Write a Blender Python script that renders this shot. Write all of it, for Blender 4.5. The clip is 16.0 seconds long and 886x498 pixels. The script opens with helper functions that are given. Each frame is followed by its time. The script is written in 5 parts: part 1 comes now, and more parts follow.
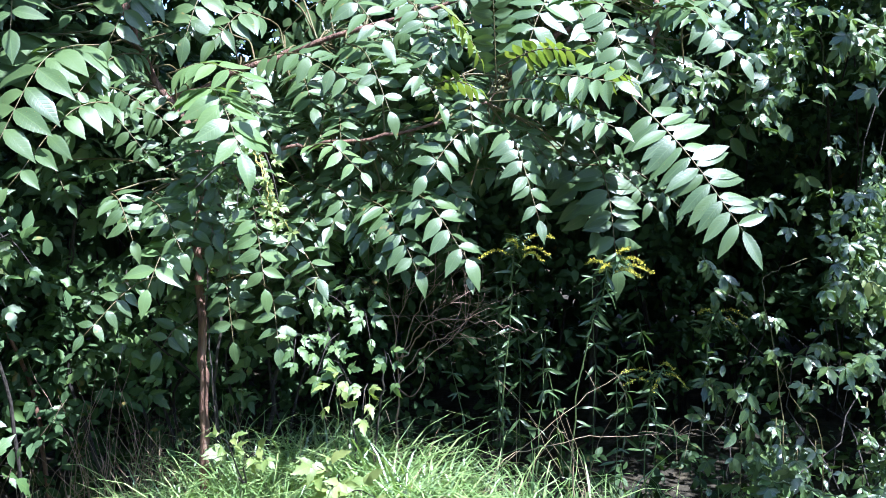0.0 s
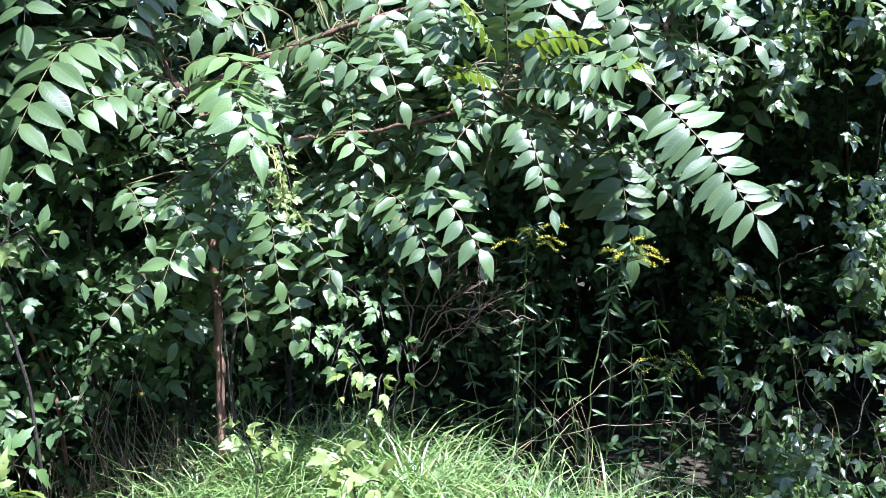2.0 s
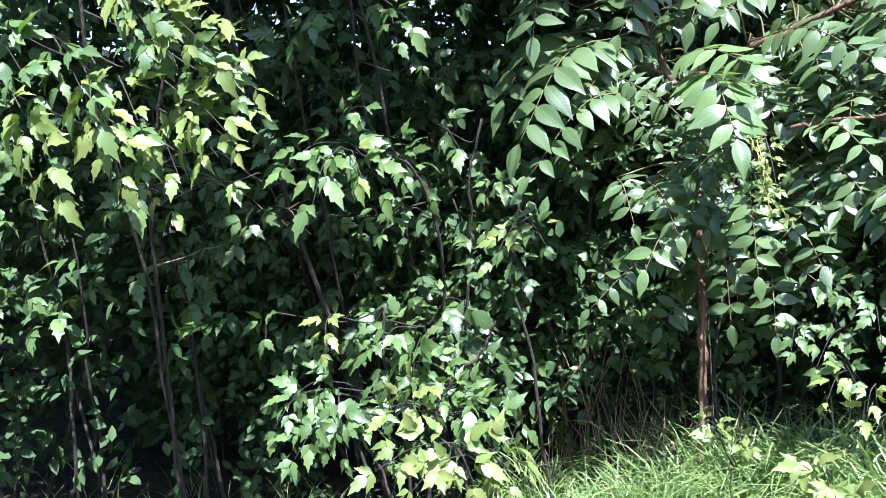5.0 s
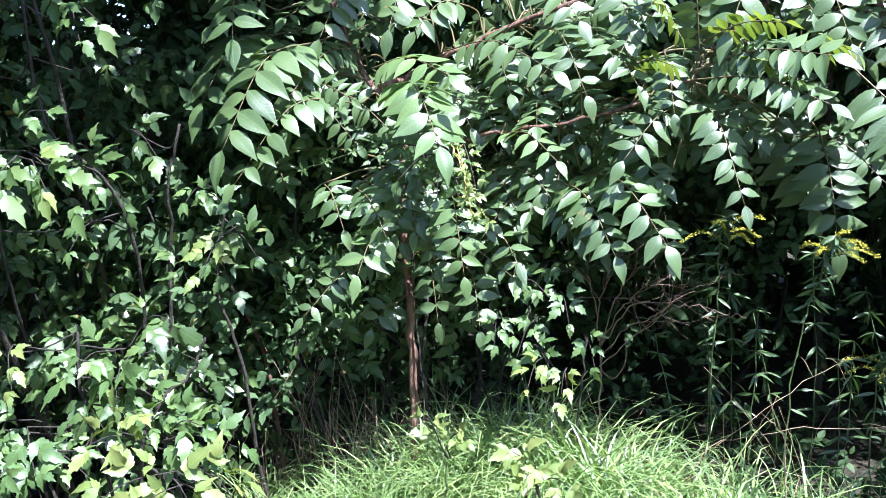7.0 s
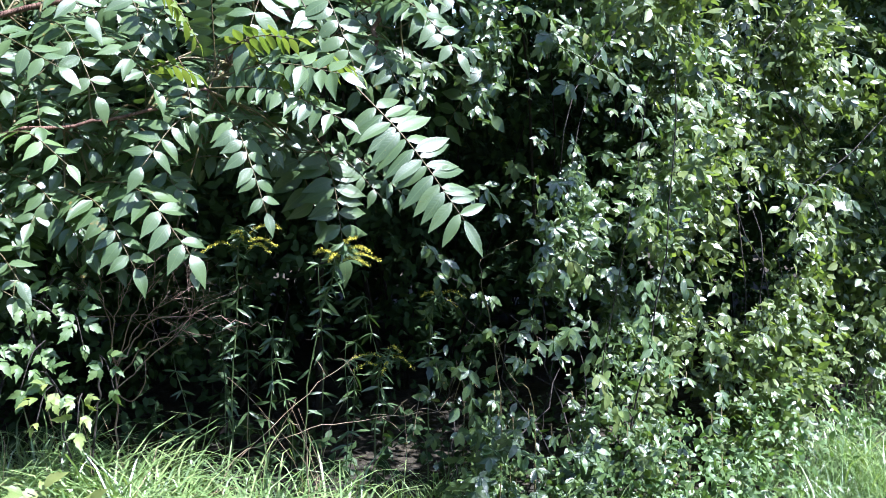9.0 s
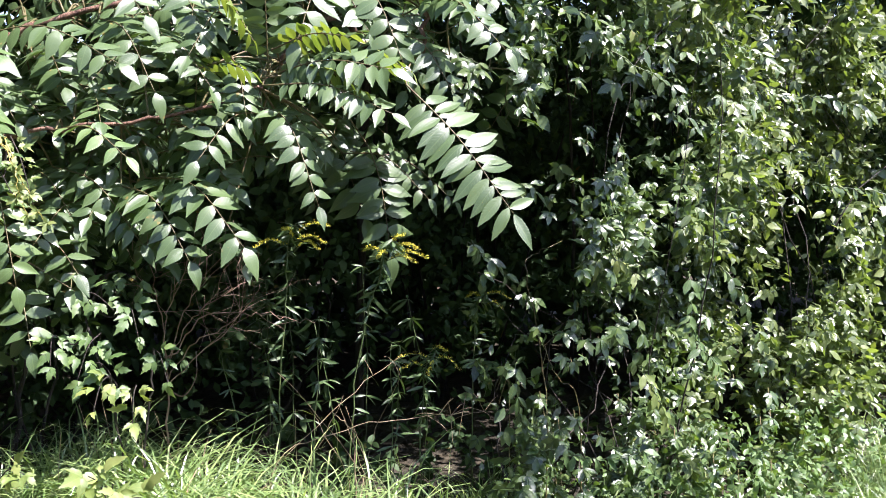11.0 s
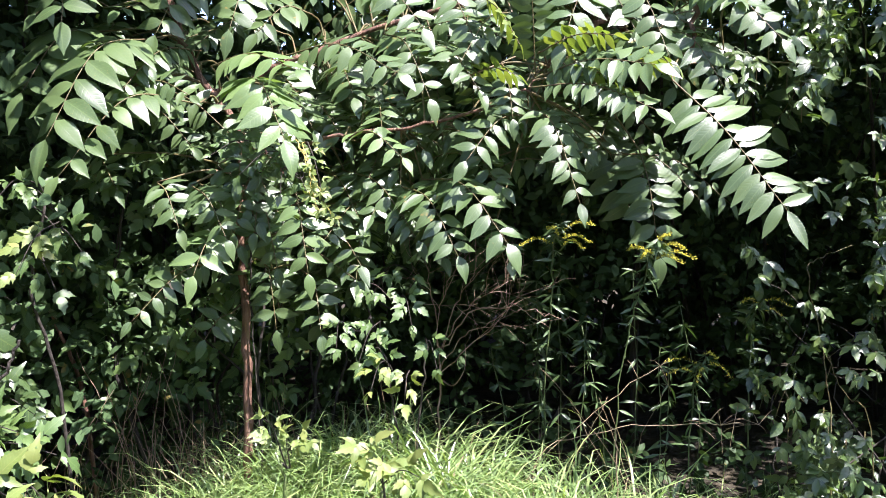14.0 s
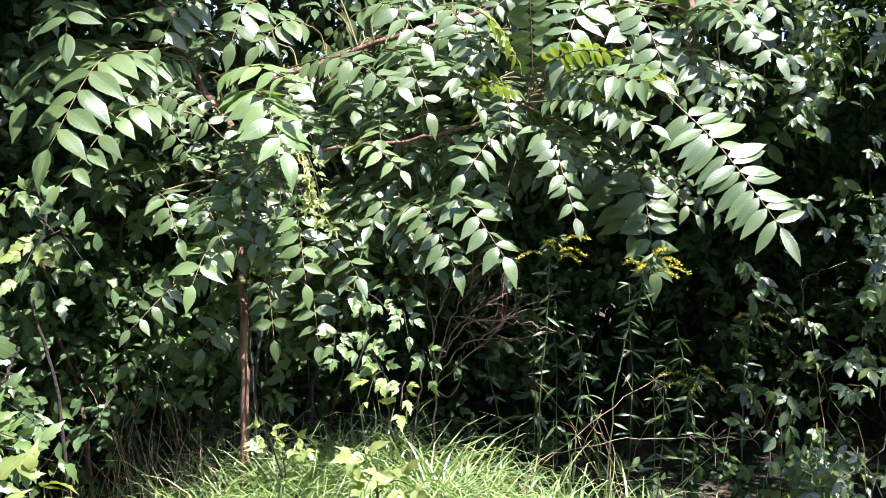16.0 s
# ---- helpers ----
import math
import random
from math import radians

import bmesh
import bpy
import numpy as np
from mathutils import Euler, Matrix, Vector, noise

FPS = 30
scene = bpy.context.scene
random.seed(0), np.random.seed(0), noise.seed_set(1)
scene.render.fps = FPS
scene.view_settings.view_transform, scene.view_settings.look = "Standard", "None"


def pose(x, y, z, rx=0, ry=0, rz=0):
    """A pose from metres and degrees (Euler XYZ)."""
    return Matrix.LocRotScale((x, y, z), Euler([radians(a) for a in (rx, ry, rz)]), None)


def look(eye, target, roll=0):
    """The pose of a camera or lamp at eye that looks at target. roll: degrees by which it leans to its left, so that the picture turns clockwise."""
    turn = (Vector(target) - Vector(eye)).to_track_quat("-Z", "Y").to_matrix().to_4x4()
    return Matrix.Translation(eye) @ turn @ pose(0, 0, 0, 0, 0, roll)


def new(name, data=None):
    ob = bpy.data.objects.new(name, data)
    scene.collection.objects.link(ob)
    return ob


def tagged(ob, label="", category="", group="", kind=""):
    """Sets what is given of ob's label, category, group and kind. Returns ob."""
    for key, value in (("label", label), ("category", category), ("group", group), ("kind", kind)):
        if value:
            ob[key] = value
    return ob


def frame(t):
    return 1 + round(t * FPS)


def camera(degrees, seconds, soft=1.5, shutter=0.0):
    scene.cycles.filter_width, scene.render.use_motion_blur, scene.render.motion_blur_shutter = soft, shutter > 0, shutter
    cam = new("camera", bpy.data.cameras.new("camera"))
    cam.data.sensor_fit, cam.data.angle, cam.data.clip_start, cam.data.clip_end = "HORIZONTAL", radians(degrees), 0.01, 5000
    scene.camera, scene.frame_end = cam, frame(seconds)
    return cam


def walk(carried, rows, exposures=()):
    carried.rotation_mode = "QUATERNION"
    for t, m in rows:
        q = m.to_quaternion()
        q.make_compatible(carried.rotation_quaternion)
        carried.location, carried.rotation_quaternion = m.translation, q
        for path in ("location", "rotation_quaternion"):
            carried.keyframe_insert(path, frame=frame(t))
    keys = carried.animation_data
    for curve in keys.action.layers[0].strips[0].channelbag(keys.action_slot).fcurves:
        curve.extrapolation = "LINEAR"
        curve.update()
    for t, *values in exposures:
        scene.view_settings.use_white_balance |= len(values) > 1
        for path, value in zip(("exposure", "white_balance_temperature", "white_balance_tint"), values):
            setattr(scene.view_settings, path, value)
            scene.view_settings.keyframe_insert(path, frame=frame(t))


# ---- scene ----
cam = camera(53.96, 16.0, soft=0.85)
EYE = 1.5
PATH = [
    (0, -0, 0, 0, 84, 0, 0),
    (0.5, -0, 0.001, -0.002, 83.72, 0.39, 0.47),
    (1, 0.002, -0, -0.003, 83.59, 0.53, 0.71),
    (1.5, 0.007, -0.003, 0.008, 83.26, 0.5, 0.92),
    (2, 0.01, 0.001, 0.011, 83.11, 0.53, 1.05),
    (2.5, 0.019, 0.004, 0.019, 82.92, 0.3, 1.4),
    (3, 0.023, 0, 0.024, 82.83, 0.26, 2.97),
    (3.5, 0.063, -0.02, 0.039, 82.59, 0.78, 11.31),
    (4, 0.114, -0.024, 0.041, 82.74, 1.84, 23.6),
    (4.2, 0.136, -0.021, 0.036, 83.01, 2.07, 28.13),
    (4.6, 0.14, -0.02, 0.05, 82.7, 2.5, 32.6),
    (5.2, 0.15, 0, 0.08, 82.1, 3, 35.2),
    (5.9, 0.148, 0.01, 0.1, 81.7, 3.6, 34),
    (6.3, 0.141, 0.016, 0.112, 81.55, 3.8, 29.89),
    (6.5, 0.128, 0.021, 0.112, 81.28, 3.43, 25.07),
    (7, 0.069, 0.005, 0.109, 80.89, 2.46, 14.29),
    (7.5, 0.05, 0.016, 0.099, 81.09, 1.6, 4.56),
    (8, -0.008, 0.025, 0.073, 81.91, 0.48, -6.2),
    (8.5, -0.011, 0.034, 0.062, 82.11, 0.06, -13.4),
    (8.7, -0.022, 0.036, 0.059, 82.11, -0.35, -15.87),
    (9.2, -0.04, 0.036, 0.04, 82.5, -0.6, -20.2),
    (9.8, -0.09, 0.036, 0, 83.2, -0.8, -25),
    (10.4, -0.12, 0.034, -0.03, 83.9, -0.8, -27.6),
    (10.8, -0.119, 0.034, -0.032, 84.02, -0.69, -22.12),
    (11, -0.091, 0.03, -0.032, 83.88, -0.32, -16.72),
    (11.5, -0.012, 0.002, -0.082, 84.98, 0.19, -5.57),
    (12, -0.018, -0.003, -0.079, 85.09, 0.25, -1.01),
    (12.5, -0.022, -0.006, -0.075, 85.29, 0.41, 1.16),
    (13, -0.013, -0.02, -0.099, 85.87, 0.31, 2.23),
    (13.5, -0.01, -0.022, -0.082, 85.34, 0.49, 2.53),
    (14, -0.015, -0.019, -0.087, 85.12, 0.67, 2.29),
    (14.5, -0.017, -0.022, -0.077, 84.77, 0.69, 2.13),
    (15, -0.018, -0.034, -0.096, 85.51, 0.53, 2.15),
    (15.5, -0.012, -0.038, -0.084, 85.48, 0.36, 2.26),
    (16, -0.006, -0.043, -0.082, 85.86, 0.04, 2.33),
]
walk(cam, [(t, pose(x, y, z + EYE, rx, ry, rz)) for t, x, y, z, rx, ry, rz in PATH],
     exposures=[(0.0, 1.96, 5080, 21), (4.0, 1.86, 5330, 21), (6.5, 2.0, 5330, 22), (7.5, 2.02, 5200, 23), (8.5, 1.85, 5150, 24), (11.0, 1.8, 5950, 29), (16.0, 1.97, 5950, 28)])

# ---- light ----
SUN = Vector((0.43, -0.33, 0.84)).normalized()
world = bpy.data.worlds.new("sky")
scene.world = world
world.use_nodes = True
wn = world.node_tree.nodes
sky = wn.new("ShaderNodeTexSky")
sky.sky_type, sky.sun_disc = "NISHITA", False
sky.sun_elevation = math.asin(SUN.z)
sky.sun_rotation = math.atan2(SUN.x, SUN.y)
wn["Background"].inputs["Strength"].default_value = 0.11
world.node_tree.links.new(sky.outputs["Color"], wn["Background"].inputs["Color"])
sun_data = bpy.data.lights.new("sun", "SUN")
sun_data.energy, sun_data.angle, sun_data.color = 5.0, radians(0.55), (1.0, 0.95, 0.86)
sun = new("sun", sun_data)
sun.matrix_world = look((0, 0, 12), Vector((0, 0, 12)) - SUN)

# ---- materials ----
def nodes_of(name):
    m = bpy.data.materials.new(name)
    m.use_nodes = True
    nt = m.node_tree
    return m, nt, nt.nodes["Principled BSDF"]


def ramp(nt, fac, stops):
    r = nt.nodes.new("ShaderNodeValToRGB")
    while len(r.color_ramp.elements) < len(stops):
        r.color_ramp.elements.new(0.5)
    for e, (p, c) in zip(r.color_ramp.elements, stops):
        e.position, e.color = p, (*c, 1)
    nt.links.new(fac, r.inputs["Fac"])
    return r.outputs["Color"]


def noise_tex(nt, scale, detail=3.0, coords="Object", stretch=1.0):
    tc = nt.nodes.new("ShaderNodeTexCoord")
    n = nt.nodes.new("ShaderNodeTexNoise")
    n.inputs["Scale"].default_value, n.inputs["Detail"].default_value = scale, detail
    mp = nt.nodes.new("ShaderNodeMapping")
    mp.inputs["Scale"].default_value = (1, 1, stretch)
    nt.links.new(tc.outputs[coords], mp.inputs["Vector"])
    nt.links.new(mp.outputs[0], n.inputs["Vector"])
    return n.outputs["Fac"]


def mix_colour(nt, fac, a, b, kind="MIX"):
    m = nt.nodes.new("ShaderNodeMix")
    m.data_type, m.blend_type = "RGBA", kind
    for i, v in ((0, fac), (6, a), (7, b)):
        if isinstance(v, (int, float)):
            m.inputs[i].default_value = v
        elif isinstance(v, tuple):
            m.inputs[i].default_value = (*v, 1)
        else:
            nt.links.new(v, m.inputs[i])
    return m.outputs[2]


def bump(nt, bsdf, height, strength, distance):
    b = nt.nodes.new("ShaderNodeBump")
    b.inputs["Strength"].default_value, b.inputs["Distance"].default_value = strength, distance
    nt.links.new(height, b.inputs["Height"])
    nt.links.new(b.outputs["Normal"], bsdf.inputs["Normal"])


def leaf_material(name, dark, mid, light, rough, through_light, joined, scale=9.0, spots=(0.25, 0.2, 0.06), veins=0.55, shine=0.65, wax=0.0):
    """A living leaf: each leaf has its own tone, blotches and fine relief; part of the light passes through."""
    m, nt, p = nodes_of(name)
    if joined:
        rnd = nt.nodes.new("ShaderNodeNewGeometry").outputs["Random Per Island"]
    else:
        rnd = nt.nodes.new("ShaderNodeObjectInfo").outputs["Random"]
    tone = ramp(nt, rnd, [(0.0, dark), (0.55, mid), (1.0, light)])
    blotch = noise_tex(nt, scale, 4.0, "Object" if joined else "Generated")
    tone = mix_colour(nt, blotch, tone, mix_colour(nt, 0.45, tone, light), "MIX")
    tc = nt.nodes.new("ShaderNodeTexCoord")
    spot = nt.nodes.new("ShaderNodeTexNoise")
    spot.inputs["Scale"].default_value = scale * 4
    nt.links.new(tc.outputs["Object"], spot.inputs["Vector"])
    mask = ramp(nt, spot.outputs["Fac"], [(0.68, (0, 0, 0)), (0.76, (1, 1, 1))])
    tone = mix_colour(nt, mask, tone, spots)
    p.inputs["Roughness"].default_value = rough
    p.inputs["Specular IOR Level"].default_value = shine
    p.inputs["Coat Weight"].default_value, p.inputs["Coat Roughness"].default_value = wax, 0.34
    uvn = nt.nodes.new("ShaderNodeUVMap")
    uvn.uv_map = "leaf"
    sep = nt.nodes.new("ShaderNodeSeparateXYZ")
    nt.links.new(uvn.outputs[0], sep.inputs[0])

    def calc(op, a, b=0.0):
        n = nt.nodes.new("ShaderNodeMath")
        n.operation = op
        for i, q in enumerate((a, b)):
            if isinstance(q, (int, float)):
                n.inputs[i].default_value = q
            else:
                nt.links.new(q, n.inputs[i])
        return n.outputs[0]
    across = calc("ABSOLUTE", sep.outputs[0])
    rib = calc("LESS_THAN", across, 0.012)
    wave = calc("SINE", calc("MULTIPLY", calc("SUBTRACT", sep.outputs[1], calc("MULTIPLY", across, 0.7)), 68.0))
    vein = calc("MAXIMUM", calc("MULTIPLY", rib, 1.0), calc("MULTIPLY", calc("POWER", calc("MAXIMUM", wave, 0.0), 6.0), 0.45))
    tone = mix_colour(nt, calc("MULTIPLY", vein, veins), tone, light)
    nt.links.new(tone, p.inputs["Base Color"])
    bump(nt, p, calc("ADD", calc("MULTIPLY", vein, -0.8), calc("MULTIPLY", spot.outputs["Fac"], 0.25)), 0.22, 0.0025)
    tr = nt.nodes.new("ShaderNodeBsdfTranslucent")
    warm = mix_colour(nt, 1.0, tone, (1.35, 1.5, 0.45), "MULTIPLY")
    nt.links.new(warm, tr.inputs["Color"])
    mx = nt.nodes.new("ShaderNodeMixShader")
    mx.inputs[0].default_value = through_light
    out = nt.nodes["Material Output"]
    nt.links.new(p.outputs[0], mx.inputs[1])
    nt.links.new(tr.outputs[0], mx.inputs[2])
    nt.links.new(mx.outputs[0], out.inputs["Surface"])
    return m


def rough_material(name, stops, scale, rough, relief=0.4, distance=0.01, grain=1.0):
    m, nt, p = nodes_of(name)
    n = noise_tex(nt, scale, 6.0, stretch=grain)
    n2 = noise_tex(nt, scale * 5.3, 4.0, stretch=grain)
    c = ramp(nt, n, stops)
    nt.links.new(mix_colour(nt, n2, c, mix_colour(nt, 1.0, c, (0.55, 0.55, 0.55), "MULTIPLY")), p.inputs["Base Color"])
    p.inputs["Roughness"].default_value = rough
    bump(nt, p, n2, relief, distance)
    return m


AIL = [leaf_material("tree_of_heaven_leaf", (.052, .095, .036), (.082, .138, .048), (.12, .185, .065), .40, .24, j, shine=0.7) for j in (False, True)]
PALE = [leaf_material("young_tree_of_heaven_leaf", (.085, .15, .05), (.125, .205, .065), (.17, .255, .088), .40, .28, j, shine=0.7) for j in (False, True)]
ELDER = [leaf_material("box_elder_leaf", (.05, .105, .032), (.085, .158, .046), (.14, .215, .062), .45, .28, j) for j in (False, True)]
YOUNG = [leaf_material("young_yellow_leaf", (.11, .18, .042), (.165, .235, .056), (.24, .28, .08), .48, .32, j) for j in (False, True)]
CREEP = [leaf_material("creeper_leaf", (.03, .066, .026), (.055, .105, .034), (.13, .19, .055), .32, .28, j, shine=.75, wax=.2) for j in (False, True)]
# lighter, yellower copy of the creeper leaf: sunlight put into its colour
BANK = [leaf_material("sun_lightened_creeper_leaf", (.048, .085, .032), (.098, .148, .052), (.22, .275, .088), .34, .38, j, shine=.75, wax=.3) for j in (False, True)]
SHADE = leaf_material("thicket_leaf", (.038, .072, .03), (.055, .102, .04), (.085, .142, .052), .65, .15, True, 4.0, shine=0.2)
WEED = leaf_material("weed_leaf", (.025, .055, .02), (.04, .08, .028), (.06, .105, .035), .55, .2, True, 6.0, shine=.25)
GRASS = leaf_material("grass_blade", (.055, .12, .035), (.14, .25, .075), (.36, .45, .17), .36, .28, True, 5.0, (.3, .27, .12), 0.0, 1.0)
STRAW = rough_material("dry_straw", [(.3, (.22, .15, .08)), (.7, (.42, .34, .2))], 20, .7)
BARK = rough_material("reddish_bark", [(.3, (.10, .05, .034)), (.55, (.29, .16, .10)), (.75, (.42, .28, .19))], 60, .8, .7, .012, .14)
GREYBARK = rough_material("grey_bark", [(.3, (.028, .024, .018)), (.7, (.085, .07, .052))], 30, .85, .8, .015, .25)
TWIG = rough_material("dead_twig", [(.3, (.19, .12, .08)), (.7, (.40, .29, .20))], 30, .8)
STALK = rough_material("green_stalk", [(.3, (.07, .12, .04)), (.7, (.14, .19, .06))], 25, .55)
REDSTALK = rough_material("red_leaf_stalk", [(.3, (.16, .11, .05)), (.7, (.17, .17, .06))], 25, .5)
YELLOW = rough_material("yellow_florets", [(.3, (.66, .60, .03)), (.7, (.82, .78, .09))], 60, .7)
SOIL = rough_material("leaf_littered_soil", [(.3, (.022, .022, .010)), (.5, (.05, .042, .022)), (.7, (.09, .075, .04))], 7, .95, .8, .03)
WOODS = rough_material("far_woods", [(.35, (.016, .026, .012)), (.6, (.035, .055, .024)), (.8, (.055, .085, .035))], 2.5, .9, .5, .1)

# ---- mesh helpers ----
rng = np.random.default_rng(7)


def mesh_ob(name, verts, faces, material, parent=None, label="", smooth=True, uv=None):
    me = bpy.data.meshes.new(name)
    me.from_pydata([tuple(v) for v in np.asarray(verts, float)], [], faces if isinstance(faces, list) else faces.tolist())
    me.materials.append(material)
    if uv is not None:
        leaf_uv(me, uv)
    if smooth:
        me.shade_smooth()
    ob = new(name, me)
    if parent is not None:
        hang(ob, parent)
    if label:
        ob["label"] = label
    return ob


def leaf_uv(me, uv):
    """Across and along each leaf, for its midrib and veins."""
    layer = me.uv_layers.new(name="leaf")
    loops = np.empty(len(me.loops), dtype=np.int32)
    me.loops.foreach_get("vertex_index", loops)
    layer.data.foreach_set("uv", np.asarray(uv, np.float32)[loops].ravel())


def hang(ob, parent):
    """Makes ob a part of parent and keeps its place in the world."""
    ob.parent = parent
    m = parent.matrix_basis.copy()
    if parent.parent is not None:
        m = parent.parent.matrix_basis @ parent.matrix_parent_inverse @ m
    ob.matrix_parent_inverse = m.inverted()


def thing(name, base, label, category, group="", kind=""):
    e = new(name)
    e.location = base
    e.empty_display_size = 0.1
    e.matrix_basis = Matrix.Translation(base)
    return tagged(e, label, category, group, kind)


def tube(points, radii, sides=7):
    """Verts and faces of a round tapered stem along points."""
    pts, radii = [Vector(p) for p in points], [float(r) for r in radii]
    verts, faces = [], []
    up = Vector((0.31, 0.87, 0.38))
    for i, p in enumerate(pts):
        d = (pts[min(i + 1, len(pts) - 1)] - pts[max(i - 1, 0)]).normalized()
        a = d.cross(up).normalized()
        b = d.cross(a)
        for k in range(sides):
            w = 2 * math.pi * k / sides
            verts.append(p + radii[i] * (math.cos(w) * a + math.sin(w) * b))
    n = len(pts)
    for i in range(n - 1):
        for k in range(sides):
            q = (k + 1) % sides
            faces.append((i * sides + k, i * sides + q, (i + 1) * sides + q, (i + 1) * sides + k))
    faces.append(tuple(range(sides))[::-1])
    faces.append(tuple(range((n - 1) * sides, n * sides)))
    return verts, faces


def spline(points, steps=6, wobble=0.0):
    """A smooth curve through a few points."""
    p = [Vector(q) for q in points]
    p = [2 * p[0] - p[1]] + p + [2 * p[-1] - p[-2]]
    out = []
    for i in range(1, len(p) - 2):
        for s in range(steps):
            t = s / steps
            v = 0.5 * ((2 * p[i]) + (p[i + 1] - p[i - 1]) * t + (2 * p[i - 1] - 5 * p[i] + 4 * p[i + 1] - p[i + 2]) * t * t
                       + (3 * p[i] - p[i - 1] - 3 * p[i + 1] + p[i + 2]) * t ** 3)
            out.append(v + Vector(rng.normal(0, wobble, 3)) if wobble else v)
    return out + [p[-2]]


def stem(name, points, r0, r1, material, parent, label="", sides=7, wobble=0.0, steps=6):
    c = spline(points, steps, wobble)
    v, f = tube(c, np.linspace(r0, r1, len(c)), sides)
    ob = mesh_ob(name, v, f, material, parent, label)
    return ob, c


def blade(halves, fold, cup, curl, wave=0.0, skew=0.0):
    """A leaflet one unit long along y, normal z: each half rises from the midrib and rolls over to its margin."""
    n = len(halves)
    v, f = [], []
    for i, w in enumerate(halves):
        t = i / (n - 1)
        z = -curl * t * t + wave * math.sin(t * 7)
        for u in (-1, -.5, 0, .5, 1):
            h = fold * abs(u) * w - cup * (abs(u) > .9) * w + wave * .6 * u * math.cos(t * 11)
            v.append((u * w + skew * math.sin(t * math.pi), t, z + h))
    for i in range(n - 1):
        for k in range(4):
            a = 5 * i + k
            f.append((a, a + 1, a + 6, a + 5))
    return np.array(v), np.array(f)


def lobed_blade(fold, curl, wave, lobes):
    """A coarsely lobed leaflet: the margin steps out into forward-pointing teeth."""
    rows = [(0, 0, .012), (.12, .10, .13), (.26, .22, .235), (.36, .42, .235 + lobes), (.48, .44, .205), (.58, .66, .17 + lobes * .9), (.72, .70, .12), (.86, .87, .055), (1, 1, .003)]
    v, f = [], []
    for i, (tm, to, w) in enumerate(rows):
        z = -curl * tm * tm + wave * math.sin(tm * 8)
        zo = -curl * to * to + fold * w
        lop = .9 if i in (3, 4) else 1.0
        v += [(-w, to, zo + wave * math.cos(to * 9)), (0, tm, z), (w * lop, to, zo - wave * math.sin(to * 10))]
    for i in range(len(rows) - 1):
        a, b = 3 * i, 3 * i + 3
        f += [(a, a + 1, b + 1, b), (a + 1, a + 2, b + 2, b + 1)]
    return np.array(v), np.array(f)


def leaf_shape(halves, fold, curl, teeth=0.0, wave=0.0):
    """A leaf one unit long along y, normal z: two folded halves about a midrib, curled along its length."""
    n = len(halves)
    v, f = [], []
    for i, w in enumerate(halves):
        t = i / (n - 1)
        z = -curl * t * t + wave * math.sin(t * 9)
        jag = teeth * (1 if i % 2 else -0.6) * (0 < i < n - 1)
        v += [(-w * (1 + jag), t + jag * 0.05, z + fold * w), (0, t, z), (w * (1 + jag), t + jag * 0.05, z + fold * w + wave * 0.5 * math.cos(t * 8))]
    for i in range(n - 1):
        a, b = 3 * i, 3 * i + 3
        f += [(a, a + 1, b + 1, b), (a + 1, a + 2, b + 2, b + 1)]
    return np.array(v), np.array(f)


LANCE = [blade((.016, .165, .222, .212, .155, .072, .003), fo, cp, cu, wa, sk) for fo, cp, cu, wa, sk in ((.30, .10, .16, .008, .01), (.16, .16, .26, .014, -.015), (.40, .12, .10, -.012, .02), (.22, .2, .36, .012, -.02), (.05, .12, .24, .016, .015), (.34, .06, .3, -.015, -.01))]
LOBED = [lobed_blade(fo, cu, wa, lo) for fo, cu, wa, lo in ((.25, .2, .012, .05), (.1, .4, -.02, .075), (.42, .14, .02, .03), (-.12, .3, .018, .06), (.3, .5, .015, .045))]
OVATE = [leaf_shape((.01, .20, .28, .25, .15, .003), fo, cu) for fo, cu in ((.2, .15), (.1, .3), (.35, .05))]
SLIM = [blade((.016, .122, .156, .156, .128, .072, .003), fo, cp, cu, wa, sk) for fo, cp, cu, wa, sk in ((.24, .12, .14, .006, .01), (.12, .16, .24, .012, -.012), (.34, .1, .10, -.01, .015), (.04, .14, .22, .012, 0))]
TOOTHED = [leaf_shape((.012, .10, .165, .205, .215, .195, .15, .085, .003), fo, cu, .13, wa) for fo, cu, wa in ((.25, .2, .01), (.1, .35, -.015), (.4, .1, .02), (-.1, .3, .015))]
WILLOW = [leaf_shape((.006, .062, .09, .085, .05, .002), fo, cu) for fo, cu in ((.2, .25), (.1, .5), (.3, .12))]
SIMPLE = [leaf_shape((.02, .26, .22, .003), fo, cu) for fo, cu in ((.25, .15), (.1, .3))]

SPARE = [(np.array([(-.02, 0, 0), (.02, 0, 0), (-.26, .36, fo * .2), (.26, .36, -fo * .1), (-.2, .7, -cu * .5), (.2, .7, -cu * .4), (0, 1, -cu), (.004, 1, -cu)]), np.array([(0, 1, 3, 2), (2, 3, 5, 4), (4, 5, 7, 6)])) for fo, cu in ((.25, .15), (-.2, .3), (.5, .2))]


def unit(a):
    return a / np.maximum(np.linalg.norm(a, axis=-1, keepdims=True), 1e-9)


